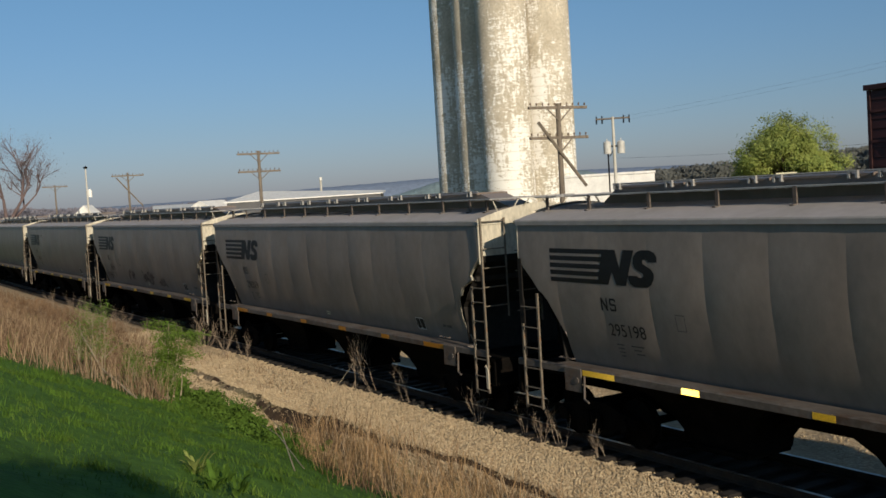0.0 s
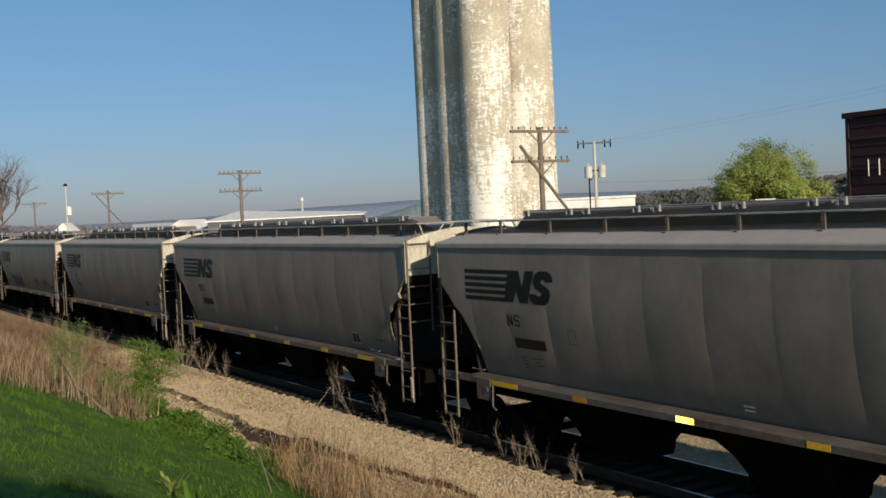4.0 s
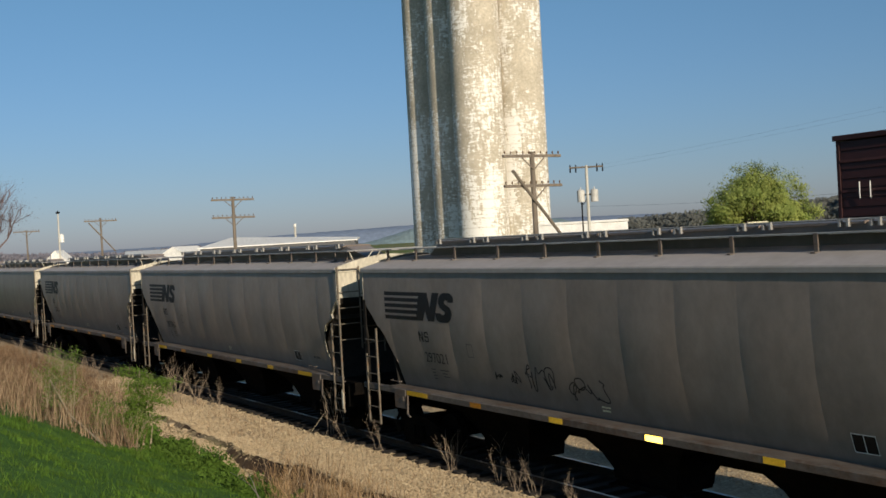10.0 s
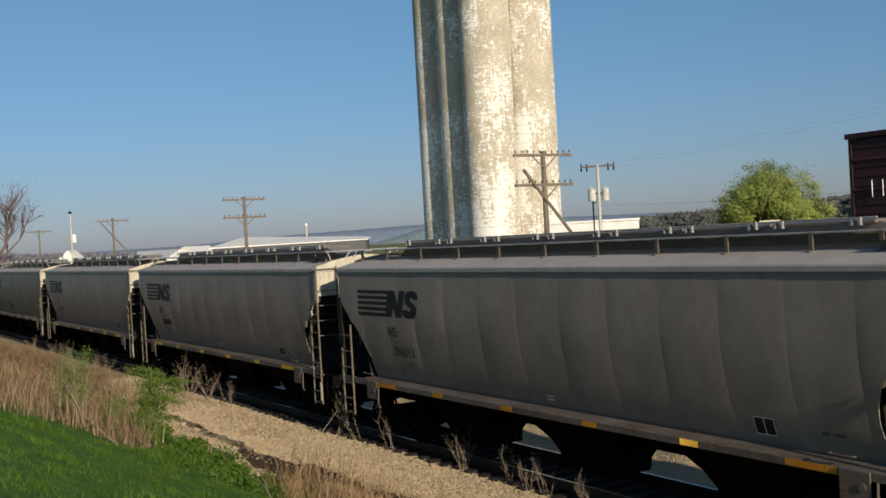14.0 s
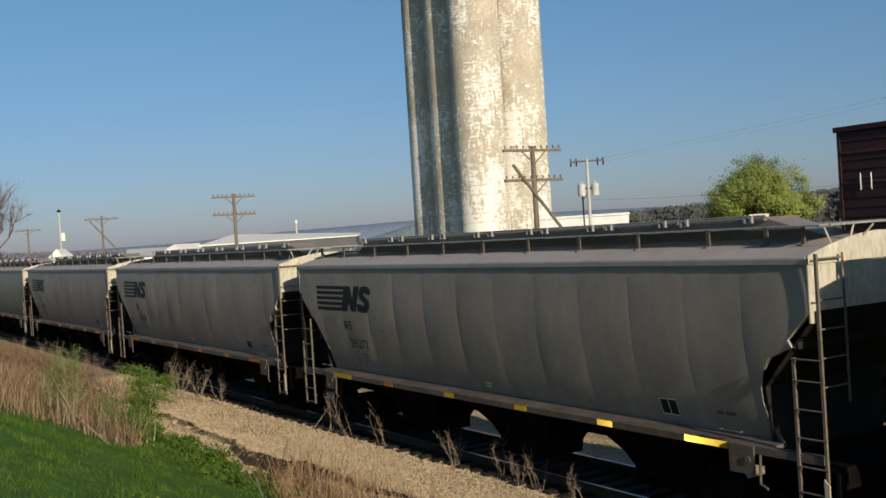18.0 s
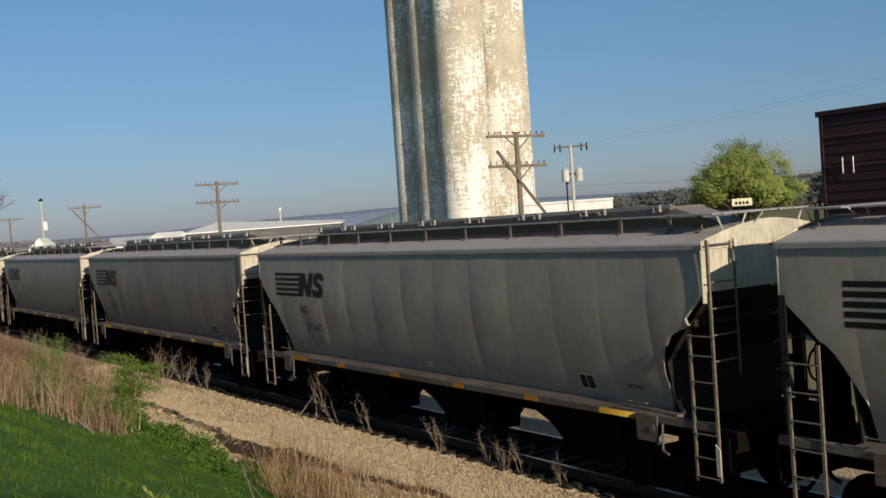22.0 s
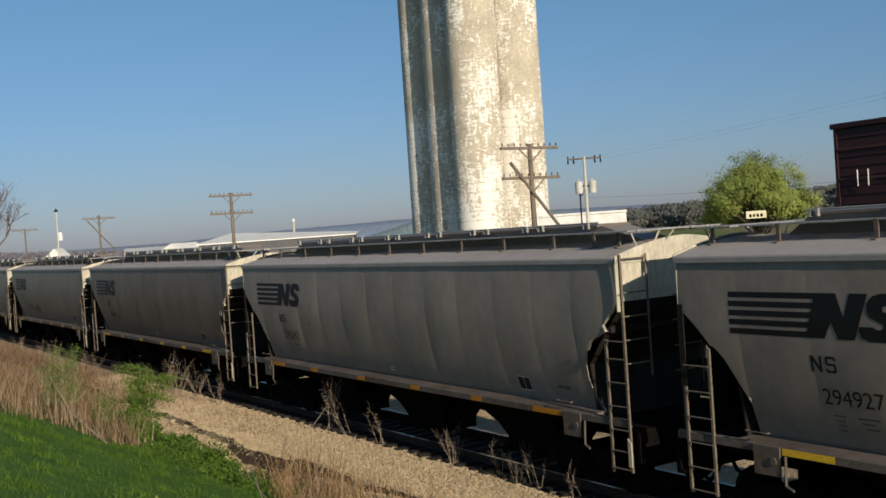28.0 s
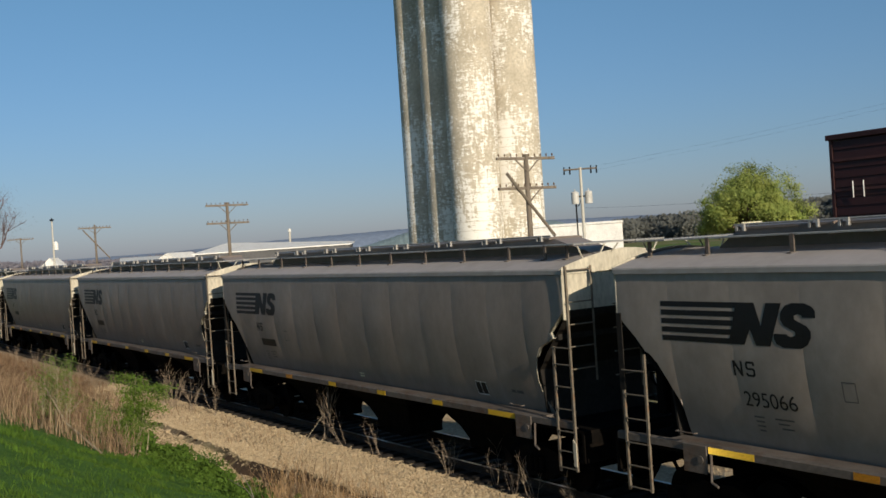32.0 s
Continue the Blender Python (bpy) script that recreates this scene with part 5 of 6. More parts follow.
# sign board among the trees
px, py = place(42.05, 60)
sign = empty("sign_board", "small cream sign board with dark marks", "sign", m=pose(px, py, -0.7, 0, 0, 42))
part("post", box_mesh("post", (-0.05, -0.05, 0), (0.05, 0.05, 5.35), NEAR_BLACK), sign)
part("board", box_mesh("board", (-0.52, -0.09, 5.06), (0.52, -0.05, 5.46), CREAMSIGN, 0.01), sign)
for k in range(4):
    part("mark", box_mesh("mark", (-0.36 + k * 0.19, -0.094, 5.14), (-0.24 + k * 0.19, -0.09, 5.30), NEAR_BLACK), sign, "dark unreadable mark")

# ---- trees and plants ----


def leaves_mesh(name, centres, size, material, seed, facing=None):
    """Small leaf sprays at the given centres, turned every way or, loosely, the way that facing gives."""
    r = np.random.default_rng(seed)
    n = len(centres)
    a = r.normal(size=(n, 3))
    if facing is not None:
        a = np.cross(np.asarray(facing) + r.normal(size=(n, 3)) * 0.38, a)
    a /= np.linalg.norm(a, axis=1)[:, None]
    b = np.cross(a, r.normal(size=(n, 3)) if facing is None else np.asarray(facing) + r.normal(size=(n, 3)) * 0.3)
    b /= np.linalg.norm(b, axis=1)[:, None]
    s = size * r.uniform(0.6, 1.4, size=(n, 1))
    c = np.asarray(centres)
    v = np.stack([c - a * s, c + b * s * 0.55, c + a * s, c - b * s * 0.55], 1).reshape(-1, 3)
    return mesh_of(name, v, [(4 * i, 4 * i + 1, 4 * i + 2, 4 * i + 3) for i in range(n)], material)


def tree(name, label, x, y, h, spread, leafy, seed, material, size=0.22, base=-0.9, count=9000):
    t = empty(name, label, "tree", m=pose(x, y, base))
    r = random.Random(seed)
    bm = bmesh.new()
    tips = []

    def grow(p, d, length, rad, depth):
        q = p + d * length
        rod(bm, p, q, rad, rad * 0.68, 7 if depth < 2 else 4)
        if depth >= 5:
            tips.append(q)
            return
        if depth >= 3:
            tips.append(q)
        for _ in range(3 if depth < 4 else 2):
            nd = (d + Vector((r.uniform(-1, 1), r.uniform(-1, 1), r.uniform(-0.3, 0.75))) * 0.75 * spread).normalized()
            grow(q, nd, length * r.uniform(0.62, 0.86), rad * 0.62, depth + 1)
    grow(Vector((0, 0, 0)), Vector((0, 0, 1)), h * 0.24, h * 0.022, 0)
    part("trunk", bm_mesh("trunk", bm, GREYTWIG if material is BUD else BARK), t)
    rr = np.random.default_rng(seed)
    if leafy:
        base_pts = np.array([tuple(q) for q in tips])
        idx = rr.integers(0, len(base_pts), count)
        pts = base_pts[idx] + rr.normal(size=(count, 3)) * h * 0.035
        part("crown", leaves_mesh("crown", pts, size, material, seed), t)


def dome_tree(x, y):
    """A broad low-crowned tree: limbs fanning out into ragged clumps of leaves that make up a lobed dome."""
    t = empty("tree", "round spring tree with fresh yellow-green leaves", "tree", m=pose(x, y, -0.9))
    r = np.random.default_rng(21)
    bm = bmesh.new()
    rod(bm, (0, 0, 0), (0.1, 0, 3.0), 0.34, 0.24, 10)
    root = Vector((0.1, 0, 2.9))
    pts, outward = [], []
    for k in range(78):
        d = Vector(r.normal(size=3)).normalized()
        d.z = abs(d.z) * 1.15 - 0.25
        out = r.uniform(0.55, 1.0) * (1 + 0.10 * math.sin(3 * math.atan2(d.y, d.x) + 0.8))
        c = Vector((d.x * 4.25 * out, d.y * 4.25 * out, 6.3 + d.z * 3.8 * out))
        c.xy *= min(1.0, 4.0 / max(c.xy.length, 0.1))
        fork = root + (c - root) * 0.45 + Vector((0, 0, 0.4))
        rod(bm, root, fork, 0.10, 0.05, 5)
        rod(bm, fork, c, 0.05, 0.015, 4)
        wide = r.uniform(0.5, 0.95)
        for _ in range(5):
            e = c + Vector(r.normal(size=3)) * wide * 0.8
            m = int(r.uniform(95, 250))
            q = r.normal(size=(m, 3)) * wide * np.array([0.52, 0.52, 0.34])
            pts.append(np.array(e) + q)
            way = np.array(e) + q * 2.0 - np.array([0, 0, 5.0])
            outward.append(way / np.linalg.norm(way, axis=1)[:, None])
    part("trunk", bm_mesh("trunk", bm, BARK), t)
    part("crown", leaves_mesh("crown", np.concatenate(pts), 0.085, LEAF, 3, np.concatenate(outward)), t)


def far_woods(name, label, material, count, az0, az1, tops, seed):
    """A belt of distant crowns, each a ragged cloud of leaf sprays."""
    r = np.random.default_rng(seed)
    pts, outward = [], []
    for _ in range(count):
        az, d = r.uniform(az0, az1), r.uniform(380, 470)
        x, y = place(az, d)
        top = np.interp(az, [p[0] for p in tops], [p[1] for p in tops]) * r.uniform(0.72, 1.06)
        rad = r.uniform(2.0, 4.2)
        m = 420
        q = r.normal(size=(m, 3)) * np.array([rad * 0.55, rad * 0.55, rad * 0.45])
        q[:, 2] = np.minimum(q[:, 2], rad)
        pts.append(np.array([x, y, top - rad - 2.0]) + q)
        outward += [0.35 * q / np.linalg.norm(q, axis=1)[:, None] + np.array([0.35, -0.7, 0.45]), np.tile([0.4, -0.8, 0.3], (90, 1))]
        low = r.uniform(0, 1, size=(90, 3)) * np.array([rad * 2, rad * 2, max(1.0, top - rad)]) + np.array([x - rad, y - rad, -2.0])
        pts.append(low)
    return tagged(new(name, leaves_mesh(name, np.concatenate(pts), 0.7, material, 5, np.concatenate(outward))), label, "trees", kind="stuff")


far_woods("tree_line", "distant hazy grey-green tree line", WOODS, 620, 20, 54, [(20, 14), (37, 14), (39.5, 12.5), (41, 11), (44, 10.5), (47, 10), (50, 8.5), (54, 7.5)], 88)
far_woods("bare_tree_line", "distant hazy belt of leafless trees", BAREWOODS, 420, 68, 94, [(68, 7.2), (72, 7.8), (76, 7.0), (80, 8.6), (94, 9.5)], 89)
px, py = place(41.9, 95)
dome_tree(px, py)
tree("garden_tree", "small leafy garden tree on the bank", 3.7, -14.3, 5.4, 0.85, True, 31, WEED, 0.055, base=3.3, count=15000)
px, py = place(81.5, 150)
tree("budding_tree", "bare tree with reddish buds", px, py, 19.0, 1.3, True, 8, BUD, 0.055, count=9000)


def blades(name, label, material, pts, h, lean, width, seed, kind="stuff"):
    """Upright blades of grass, each a bent two-piece strip."""
    r = np.random.default_rng(seed)
    n = len(pts)
    p = np.asarray(pts)
    hh = h * r.uniform(0.45, 1.25, size=n)
    ang = r.uniform(0, 2 * math.pi, n)
    w = width * r.uniform(0.6, 1.3, n)
    dx, dy = np.cos(ang) * w, np.sin(ang) * w
    la = r.uniform(0, 2 * math.pi, n)
    lx, ly = np.cos(la) * lean * hh * r.uniform(0.2, 1, n), np.sin(la) * lean * hh * r.uniform(0.2, 1, n)
    z0 = p[:, 2] - 0.02
    v = np.stack([
        np.stack([p[:, 0] - dx, p[:, 1] - dy, z0], 1), np.stack([p[:, 0] + dx, p[:, 1] + dy, z0], 1),
        np.stack([p[:, 0] + dx * 0.7 + lx * 0.4, p[:, 1] + dy * 0.7 + ly * 0.4, z0 + hh * 0.6], 1), np.stack([p[:, 0] - dx * 0.7 + lx * 0.4, p[:, 1] - dy * 0.7 + ly * 0.4, z0 + hh * 0.6], 1),
        np.stack([p[:, 0] + lx, p[:, 1] + ly, z0 + hh * (1 - 0.25 * lean)], 1)], 1).reshape(-1, 3)
    f = []
    for i in range(n):
        k = 5 * i
        f += [(k, k + 1, k + 2, k + 3), (k + 3, k + 2, k + 4)]
    return tagged(new(name, mesh_of(name, v, f, material)), label, "grass", kind=kind)


def scatter(n, x0, x1, y0, y1, seed, keep=None):
    r = np.random.default_rng(seed)
    u = r.uniform(0, 1, n) ** 0.7
    x = x1 + (x0 - x1) * u
    y = r.uniform(y0, y1, n)
    if keep is not None:
        k = keep(x, y, r.uniform(0, 1, n))
        x, y = x[k], y[k]
    return np.stack([x, y, height(x, y)], 1)


def patchy(x, y):
    return 0.5 + 0.25 * np.sin(x * 0.9 + 1.7 * np.sin(y * 1.1)) + 0.25 * np.sin(y * 1.9 + x * 0.35)


def in_stand(x, y):
    """Where the dead grass stands: up the bank, left of the saplings."""
    x = x + 0.35 * np.sin(y * 5.3 + x * 2.1) + 0.25 * np.sin(y * 9.7 - x * 3.3)
    return (x < -23.3 + 0.25 * np.sin(y * 3.1) + 0.4 * np.clip(-9 - y, 0, 3)) & (-x > (3.71 + 0.1 * np.sin(y * 4)) * (y + 13.58))


def lawn_edge(x):
    return np.interp(x, [-36, -31, -29.6, -28.2, -26, -23.6, -20, -15, -8], [-4.5, -4.6, -4.6, -4.4, -4.3, -4.3, -5.2, -6.9, -8.0]) + 0.18 * np.sin(x * 2.3)


blades("lawn_grass", "short bright green spring lawn grass", GREEN, scatter(200000, -52, -8, -13.2, -3.2, 11, lambda x, y, q: (q < 0.45 + 0.55 * patchy(x, y)) & (y < lawn_edge(x)) & ~in_stand(x, y)), 0.085, 0.9, 0.0045, 12)


def clumped(n, spread, seed, keep):
    """Tufts: points gathered in loose clumps over the bank."""
    r = np.random.default_rng(seed)
    c = scatter(n, -48, -8, -13.0, -3.4, seed + 1, keep)[:, :2]
    p = np.repeat(c, 55, axis=0) + r.normal(size=(len(c) * 55, 2)) * spread * np.repeat(r.uniform(0.5, 1.5, size=(len(c), 1)), 55, axis=0)
    return np.stack([p[:, 0], p[:, 1], height(p[:, 0], p[:, 1])], 1)


blades("lawn_tufts", "longer lush green grass tufts in the lawn", LUSH, clumped(1500, 0.11, 31, lambda x, y, q: (q < 0.15 + 0.85 * patchy(x * 1.6 + 2, y * 1.3)) & (y < lawn_edge(x) - 0.1) & ~in_stand(x + 0.3, y)), 0.15, 1.0, 0.006, 33)
blades("dry_grass", "tall dead straw-coloured grass stand", STRAW, scatter(56000, -85, -22.4, -12.5, -2.7, 13, lambda x, y, q: (q < 0.25 + 0.75 * patchy(x * 1.7, y * 1.4)) & in_stand(x + 1.2 * (q - 0.6), y) & (q < np.clip((x + 90) / 30, 0, 1))), 0.85, 1.25, 0.0055, 14)
blades("dead_stems", "dark brown dead stems among the dry grass", BROWNSTEM, scatter(20000, -60, -22.6, -12.0, -2.9, 23, lambda x, y, q: in_stand(x, y) & (q < 0.1 + 0.9 * patchy(x * 2.3, y * 2.1))), 0.8, 1.0, 0.007, 24)
blades("green_shoots", "new green shoots among the dry grass", WEED, scatter(9000, -60, -22.8, -12.0, -3.2, 27, lambda x, y, q: in_stand(x, y) & (q < 1.6 * np.clip(patchy(x * 1.1 + 1, y * 1.7) - 0.55, 0, 1))), 0.6, 0.5, 0.006, 28)
blades("tall_stalks", "long bleached reed stalks leaning over", PALESTRAW, scatter(1500, -45, -22.5, -11.0, -3.5, 17, lambda x, y, q: in_stand(x, y)), 1.35, 1.0, 0.006, 18)
blades("bleached_stalks", "pale upright stalks at the edge of the dry stand", PALESTRAW, scatter(700, -27.0, -22.6, -10.4, -6.6, 37, lambda x, y, q: in_stand(x, y) & ~in_stand(x + 1.7, y)), 1.0, 0.55, 0.007, 38)
blades("ditch_grass", "golden dead grass in the ditch", GOLD, scatter(5200, -23.5, -8, -7.2, -3.4, 15, lambda x, y, q: (y > lawn_edge(x) - 0.2) & (q < np.clip(1.5 * patchy(x * 2.1, y * 2.6) - 0.35, 0, 1) * np.clip((x + 24.5) / 3, 0, 1))), 0.95, 0.9, 0.006, 16)
blades("ditch_stems", "brown dead stems in the ditch", BROWNSTEM, scatter(2600, -24.5, -8, -7.0, -3.2, 43, lambda x, y, q: (y > lawn_edge(x) - 0.1) & (q < patchy(x * 1.7, y * 2.2))), 0.6, 0.9, 0.007, 44)
blades("ditch_reeds", "sparse tall pale stalks over the ditch", PALESTRAW, scatter(520, -23.5, -12, -6.6, -3.3, 45, lambda x, y, q: (y > lawn_edge(x)) & (q < patchy(x * 1.3, y * 2))), 1.4, 0.6, 0.008, 46)
blades("verge_straw", "thin dead straw on the gravel edge", STRAW, scatter(7000, -70, -18, -3.2, -1.7, 19, lambda x, y, q: q < patchy(x * 1.9, y) * np.clip((-20 - x) / 25, 0.12, 1)), 0.32, 0.9, 0.006, 20)


def gravel(n, x0, x1, y0, y1, seed, steep=0.035):
    """Loose angular stones lying on the bed."""
    r = np.random.default_rng(seed)
    u = r.uniform(0, 1, n) ** 1.5
    x = x1 + (x0 - x1) * u
    y = r.uniform(y0, y1, n)
    ok = np.abs(height(x, y + 0.05) - height(x, y - 0.05)) < steep
    ok &= y > lawn_edge(x) + 0.1
    x, y = x[ok], y[ok]
    n = len(x)
    s = r.uniform(0.011, 0.028, n)
    c = np.stack([x, y, height(x, y) + s * 0.35], 1)
    octa = np.array([(1, 0, 0), (-1, 0, 0), (0, 1, 0), (0, -1, 0), (0, 0, 1), (0, 0, -1)], float)
    ang = r.uniform(0, 6.28, n)
    ca, sa = np.cos(ang), np.sin(ang)
    v = octa[None] * r.uniform(0.6, 1.4, (n, 6, 1)) * s[:, None, None]
    v = np.stack([v[..., 0] * ca[:, None] - v[..., 1] * sa[:, None], v[..., 0] * sa[:, None] + v[..., 1] * ca[:, None], v[..., 2] * 0.8 + v[..., 0] * 0.3], 2) + c[:, None]
    tri = np.array([(0, 2, 4), (2, 1, 4), (1, 3, 4), (3, 0, 4), (2, 0, 5), (1, 2, 5), (3, 1, 5), (0, 3, 5)])
    f = (tri[None] + (np.arange(n) * 6)[:, None, None]).reshape(-1, 3)
    return tagged(new("gravel", mesh_of("gravel", v.reshape(-1, 3), f.tolist(), STONE)), "loose pale tan ballast stones", "gravel", kind="stuff")


gravel(52000, -46, -9, -3.55, -1.15, 61)
gravel(9000, -36, -9, -4.9, -3.3, 62)
gravel(9000, -38, -12, -4.0, -2.85, 64, 1.0)
gravel(12000, -40, 0, 2.6, 6.0, 63)


def green_sapling(x, y, h, seed, leaves, stems=4, soft=0.09, size=0.024, lean=(0.12, 0.12)):
    t = empty("sapling", "young green sapling with thin pale stems", "shrub", "saplings on the bank", m=pose(x, y, float(height(np.array(x), np.array(y))) - 0.03))
    r = random.Random(seed)
    pts = []
    for k in range(stems):
        bm = bmesh.new()
        p = Vector((r.uniform(-0.3, 0.3), r.uniform(-0.2, 0.2), 0))
        d = Vector((lean[0] + r.uniform(-0.12, 0.12), lean[1] + r.uniform(-0.12, 0.12), 1)).normalized()
        tall = h * r.uniform(0.7, 1.0)
        ring = None
        for i in range(6):
            q = p + d * tall / 6
            ring = rod(bm, p, q, 0.011 * (1 - i / 8), 0.011 * (1 - (i + 1) / 8), 5, ring)
            if i >= 1:
                for _ in range(3):
                    e = (d * 0.5 + Vector((r.uniform(-1, 1), r.uniform(-1, 1), r.uniform(0, 0.6)))).normalized()
                    tip = q + e * h * r.uniform(0.10, 0.25)
                    rod(bm, q, tip, 0.005, 0.0025, 5, ring)
                    for _ in range(leaves):
                        w = r.uniform(0.15, 1.15)
                        c = q.lerp(tip, w)
                        pts.append((c.x + r.gauss(0, soft), c.y + r.gauss(0, soft), c.z + r.gauss(0, soft * 0.8)))
            p, d = q, (d + Vector((r.uniform(-1, 1), r.uniform(-1, 1), 0.3)) * 0.12).normalized()
        part("stem", bm_mesh("stem", bm, PALESTEM), t)
    part("foliage", leaves_mesh("foliage", pts, size, SPROUT, seed), t)


green_sapling(-25.8, -6.55, 1.05, 12, 30, 5, 0.11, 0.022)
green_sapling(-25.45, -8.1, 1.75, 5, 30, 6, 0.06, 0.016, lean=(0.05, 0.06))
green_sapling(-26.1, -8.35, 1.5, 6, 24, 5, 0.07, 0.016)
green_sapling(-25.3, -7.5, 0.9, 9, 30, 4, 0.12, 0.018)


def crowned_sapling(x, y):
    """A slim young tree: pale bare stems below, airy flat sprays of leaves above that reach over the gravel."""
    t = empty("sapling", "slim young tree with airy bright green sprays", "shrub", "saplings on the bank", m=pose(x, y, float(height(np.array(x), np.array(y))) - 0.03))
    r = random.Random(14)
    rr = np.random.default_rng(15)
    over = Vector((0.52, 0.85, 0))
    pts = []
    for k, (dx, lean, tall) in enumerate(((0.0, 0.06, 1.85), (0.16, 0.16, 1.6), (-0.34, 0.10, 1.7), (-0.22, 0.2, 1.45))):
        bm = bmesh.new()
        p, d = over * dx, (over * lean + Vector((0, 0, 1))).normalized()
        ring = None
        for i in range(7):
            q = p + d * tall / 7
            ring = rod(bm, p, q, 0.020 * (1 - i / 9), 0.020 * (1 - (i + 1) / 9), 5, ring)
            if i >= 2:
                for _ in range(2):
                    e = (over * r.uniform(-0.35, 1.0) + Vector((r.uniform(-0.5, 0.5), r.uniform(-0.5, 0.5), r.uniform(-0.05, 0.45)))).normalized()
                    tip = q + e * r.uniform(0.16, 0.42)
                    rod(bm, q, tip, 0.005, 0.0025, 5, ring)
                    for _ in range(4):
                        c = np.array(q.lerp(tip, r.uniform(0.4, 1.1)))
                        pts.append(c + rr.normal(size=(24 if i > 2 else 10, 3)) * np.array([0.085, 0.085, 0.05]))
            p, d = q, (d + Vector((r.uniform(-1, 1), r.uniform(-1, 1), 0.3)) * 0.09).normalized()
        part("stem", bm_mesh("stem", bm, PALESTEM), t)
    part("foliage", leaves_mesh("foliage", np.concatenate(pts), 0.024, SPROUT, 16), t)


crowned_sapling(-26.05, -6.4)
crowned_sapling(-26.3, -6.15)


def weed_bed():
    """Low leafy weeds that fill the foot of the bank."""
    r = np.random.default_rng(51)
    n = 17000
    x = r.uniform(-33, -20.5, n)
    y = lawn_edge(x) - np.abs(r.normal(0, 0.8, n)) + 0.22 + r.normal(0, 0.12, n)
    lump = 0.5 + 0.5 * np.sin(x * 3.3 + 1.5 * np.sin(y * 4.1)) * np.sin(y * 4.7 + x)
    ok = (r.uniform(0, 1, n) < 0.3 + 0.7 * lump) & ~in_stand(x, y)
    x, y, lump = x[ok], y[ok], lump[ok]
    z = height(x, y) + 0.01 + 0.24 * lump * r.uniform(0, 1, len(x)) ** 1.3
    tagged(new("leafy_weeds", leaves_mesh("leafy_weeds", np.stack([x, y, z], 1), 0.048, WEED, 52)), "low bright green leafy weeds at the foot of the bank", "weeds", kind="stuff")


weed_bed()
log = empty("dead_branch", "pale dead branch leaning in the dry grass", "branch", m=pose(-23.0, -7.85, float(height(np.array(-23.0), np.array(-7.85)))))
part("limb", one("limb", lambda bm: (rod(bm, (0, 0, 0), (-1.6, -0.35, 0.55), 0.03, 0.022, 6), rod(bm, (-1.6, -0.35, 0.55), (-3.0, -0.5, 1.35), 0.022, 0.01, 6)), PALESTEM), log)


for k, (x, y, dx, dy, up) in enumerate([(-16.4, -6.9, -5.5, 1.3, 0.25), (-15.8, -7.3, -3.2, 0.9, 0.55), (-22.6, -4.2, -0.6, 1.5, 1.25)]):
    stalk = empty("dead_branch", "long pale dead stalk leaning over the ditch", "branch", m=pose(x, y, float(height(np.array(x), np.array(y)))))
    tip = Vector((dx, dy, float(height(np.array(x + dx), np.array(y + dy)) - height(np.array(x), np.array(y))) + up))
    half = tip * 0.5 + Vector((0, 0, 0.16))
    part("limb", one("limb", lambda bm: (rod(bm, (0, 0, 0), half, 0.012, 0.009, 5), rod(bm, half, tip, 0.009, 0.004, 5)), PALESTEM), stalk)


def leafy_weed(x, y, size, n, seed, material=WEED):
    """A low rosette of broad leaves."""
    z = float(height(np.array(x), np.array(y)))
    w = empty("broadleaf_weed", "low bright green broad-leaved weed on the bank", "weed", "broadleaf weeds", m=pose(x, y, z))
    r = random.Random(seed)
    verts, faces = [], []
    for k in range(n):
        a = r.uniform(0, 6.28)
        d, s = Vector((math.cos(a), math.sin(a), 0)), Vector((-math.sin(a), math.cos(a), 0))
        L, wd, up = size * r.uniform(0.6, 1.2), size * r.uniform(0.10, 0.18), r.uniform(0.8, 2.4)
        o = Vector((r.uniform(-0.1, 0.1), r.uniform(-0.1, 0.1), 0)) * size * 3
        base = len(verts)
        for u, f in ((0.05, 0.2), (0.4, 1.0), (0.75, 0.8), (1.0, 0.05)):
            c = o + d * L * u + Vector((0, 0, L * up * u * (1.25 - 0.6 * u)))
            verts += [c - s * wd * f, c + s * wd * f]
        for i in range(3):
            faces.append((base + 2 * i, base + 2 * i + 1, base + 2 * i + 3, base + 2 * i + 2))
    part("leaves", mesh_of("leaves", verts, faces, material, True), w)


for k, (x, y, s) in enumerate([(-11.8, -10.05, 0.19), (-10.9, -10.15, 0.18), (-10.6, -10.0, 0.18), (-11.7, -9.75, 0.14)]):
    leafy_weed(x, y, s, 18, 70 + k, LEAF if k == 0 else LUSH)
rw = random.Random(9)
for k in range(60):
    x = rw.uniform(-32, -20)
    leafy_weed(x, float(lawn_edge(np.array(x))) - abs(rw.gauss(0, 0.55)), rw.uniform(0.10, 0.2), 12, 100 + k)


def rock(x, y, s, seed):
    r = random.Random(seed)
    bm = bmesh.new()
    bmesh.ops.create_icosphere(bm, subdivisions=2, radius=s)
    for v in bm.verts:
        v.co *= r.uniform(0.8, 1.15)
        v.co.z *= 0.55
    return tagged(new("rock", bm_mesh("rock", bm, STONE)), "pale tan rock lying in the ditch", "rock", "rocks in the ditch")


for k, (x, y, s) in enumerate([(-24.3, -3.75, 0.19), (-20.0, -3.55, 0.15), (-32.3, -3.55, 0.12), (-21.6, -4.4, 0.09)]):
    rock(x, y, s, k).matrix_basis = pose(x, y, float(height(np.array(x), np.array(y))) + s * 0.2)


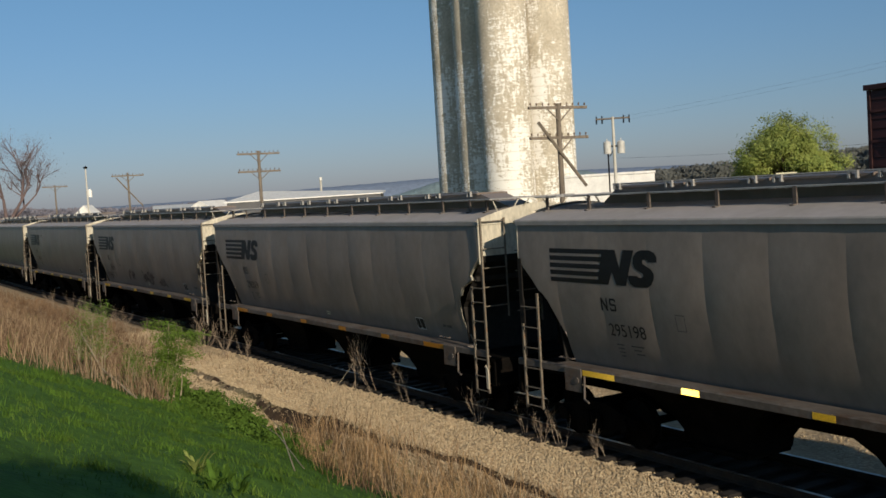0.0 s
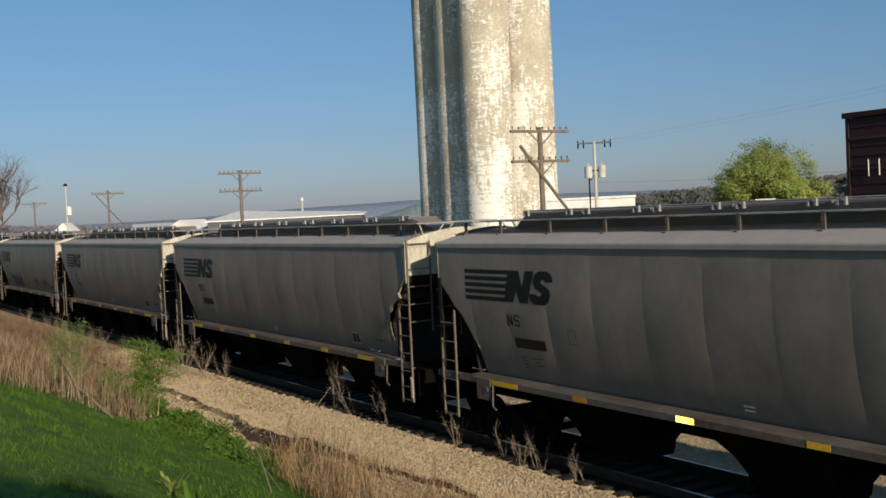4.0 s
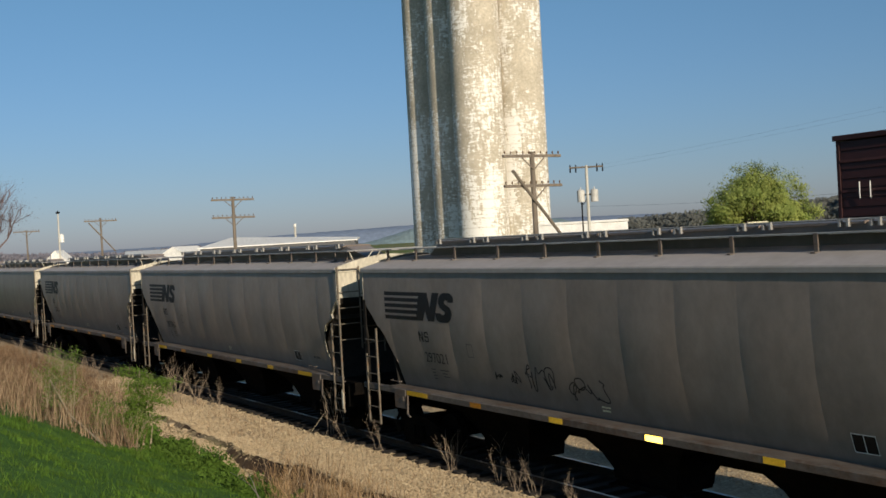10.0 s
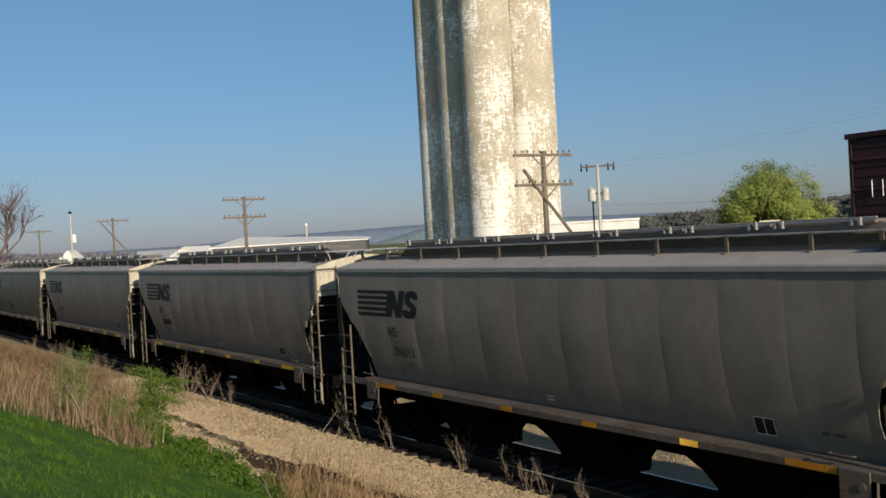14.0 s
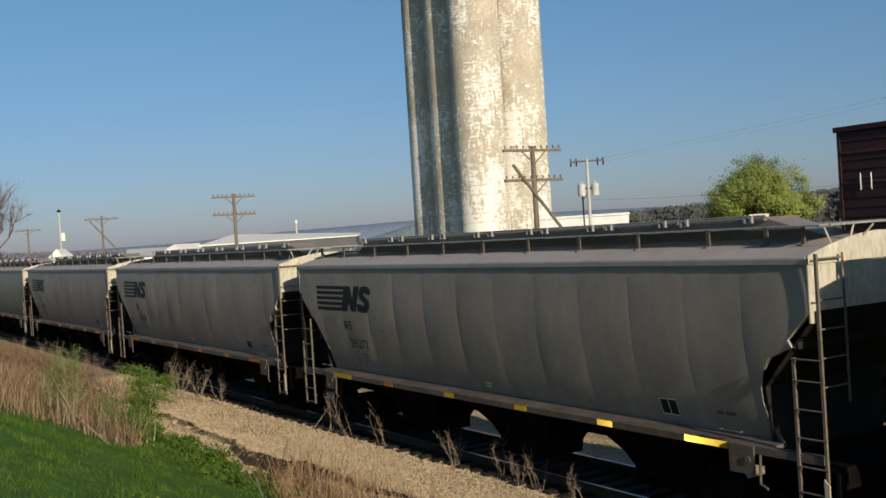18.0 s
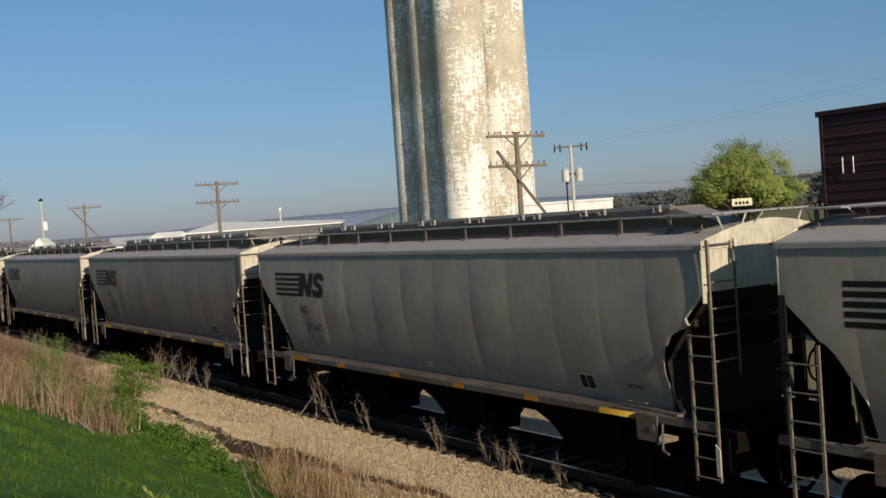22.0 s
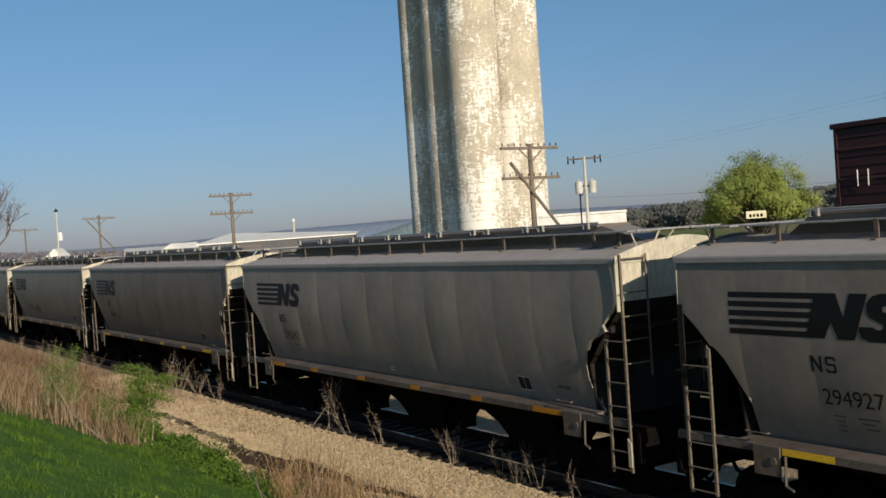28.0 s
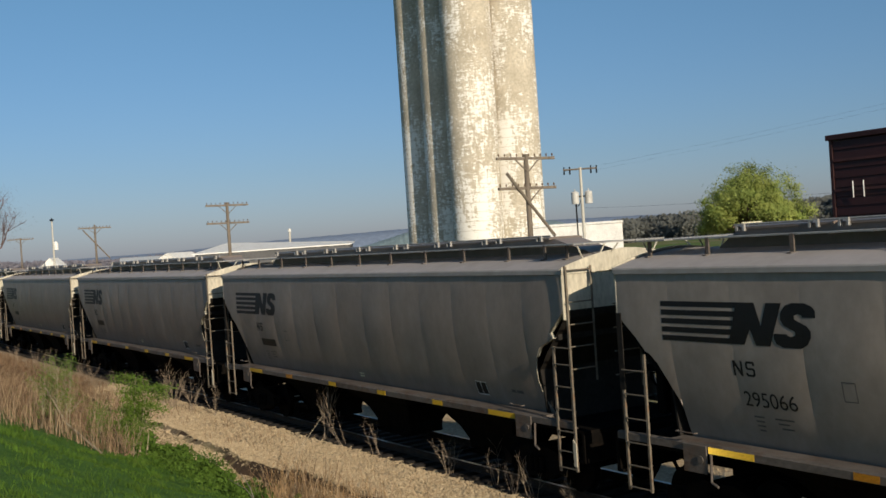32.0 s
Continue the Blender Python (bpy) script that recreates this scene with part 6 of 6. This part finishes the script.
def bare_weed(x, y, h, n, seed, material=TWIG, spread=0.5):
    w = empty("dead_weed", "dry bare branching weed beside the rails", "weed", "dead weeds along the ballast", m=pose(x, y, float(height(np.array(x), np.array(y))) - 0.03))
    r = random.Random(seed)
    for _ in range(n):
        bm = bmesh.new()
        d = Vector((r.uniform(-1, 1) * spread, r.uniform(-1, 1) * spread, 1)).normalized()
        p = Vector((r.uniform(-0.12, 0.12), r.uniform(-0.12, 0.12), 0))
        L, thick = h * r.uniform(0.6, 1.0), 0.0055 + 0.0022 * h
        k = 5
        ring = None
        for i in range(k):
            q = p + d * (L / k)
            ring = rod(bm, p, q, thick * (1 - i / 7), thick * (1 - (i + 1) / 7), 4, ring)
            if i > 0:
                for _ in range(2):
                    e = (d + Vector((r.uniform(-1, 1), r.uniform(-1, 1), r.uniform(0, 0.5))) * 0.8).normalized()
                    rod(bm, q, q + e * L * r.uniform(0.15, 0.40), 0.004, 0.002, 4, ring)
            p = q
            d = (d + Vector((r.uniform(-1, 1), r.uniform(-1, 1), 0.2)) * 0.15).normalized()
        part("stem", bm_mesh("stem", bm, material), w)
    return w


WEEDS = [(-26.4, -1.15, 1.8, 4), (-25.2, -1.2, 1.55, 1), (-23.4, -1.2, 0.95, 2), (-20.1, -1.15, 0.8, 6), (-18.4, -1.15, 0.9, 1), (-17.7, -1.2, 0.8, 4), (-17.1, -1.2, 0.85, 2), (-15.9, -1.2, 0.7, 3), (-33.4, -1.7, 0.9, 3), (-35.2, -1.8, 1.4, 5), (-36.6, -2.0, 1.5, 6), (-37.8, -1.9, 1.3, 4), (-40.2, -2.0, 0.9, 5), (-43.0, -2.1, 0.8, 5), (-46.5, -2.2, 0.9, 5), (-50.0, -2.0, 0.8, 5), (-54.5, -2.2, 1.0, 6), (-58.5, -2.0, 0.9, 6), (-63.0, -2.2, 1.0, 6)]
for k, (x, y, h, n) in enumerate(WEEDS):
    bare_weed(x, y, h, n + 2, 40 + k)

# ---- motion ----


def motions():
    for c, car in enumerate(cars):
        walk(car, [(t, pose(train_at(t) - (c - 2) * LC - HB, 0, 0)) for t in range(0, 33, 2)])


motions()
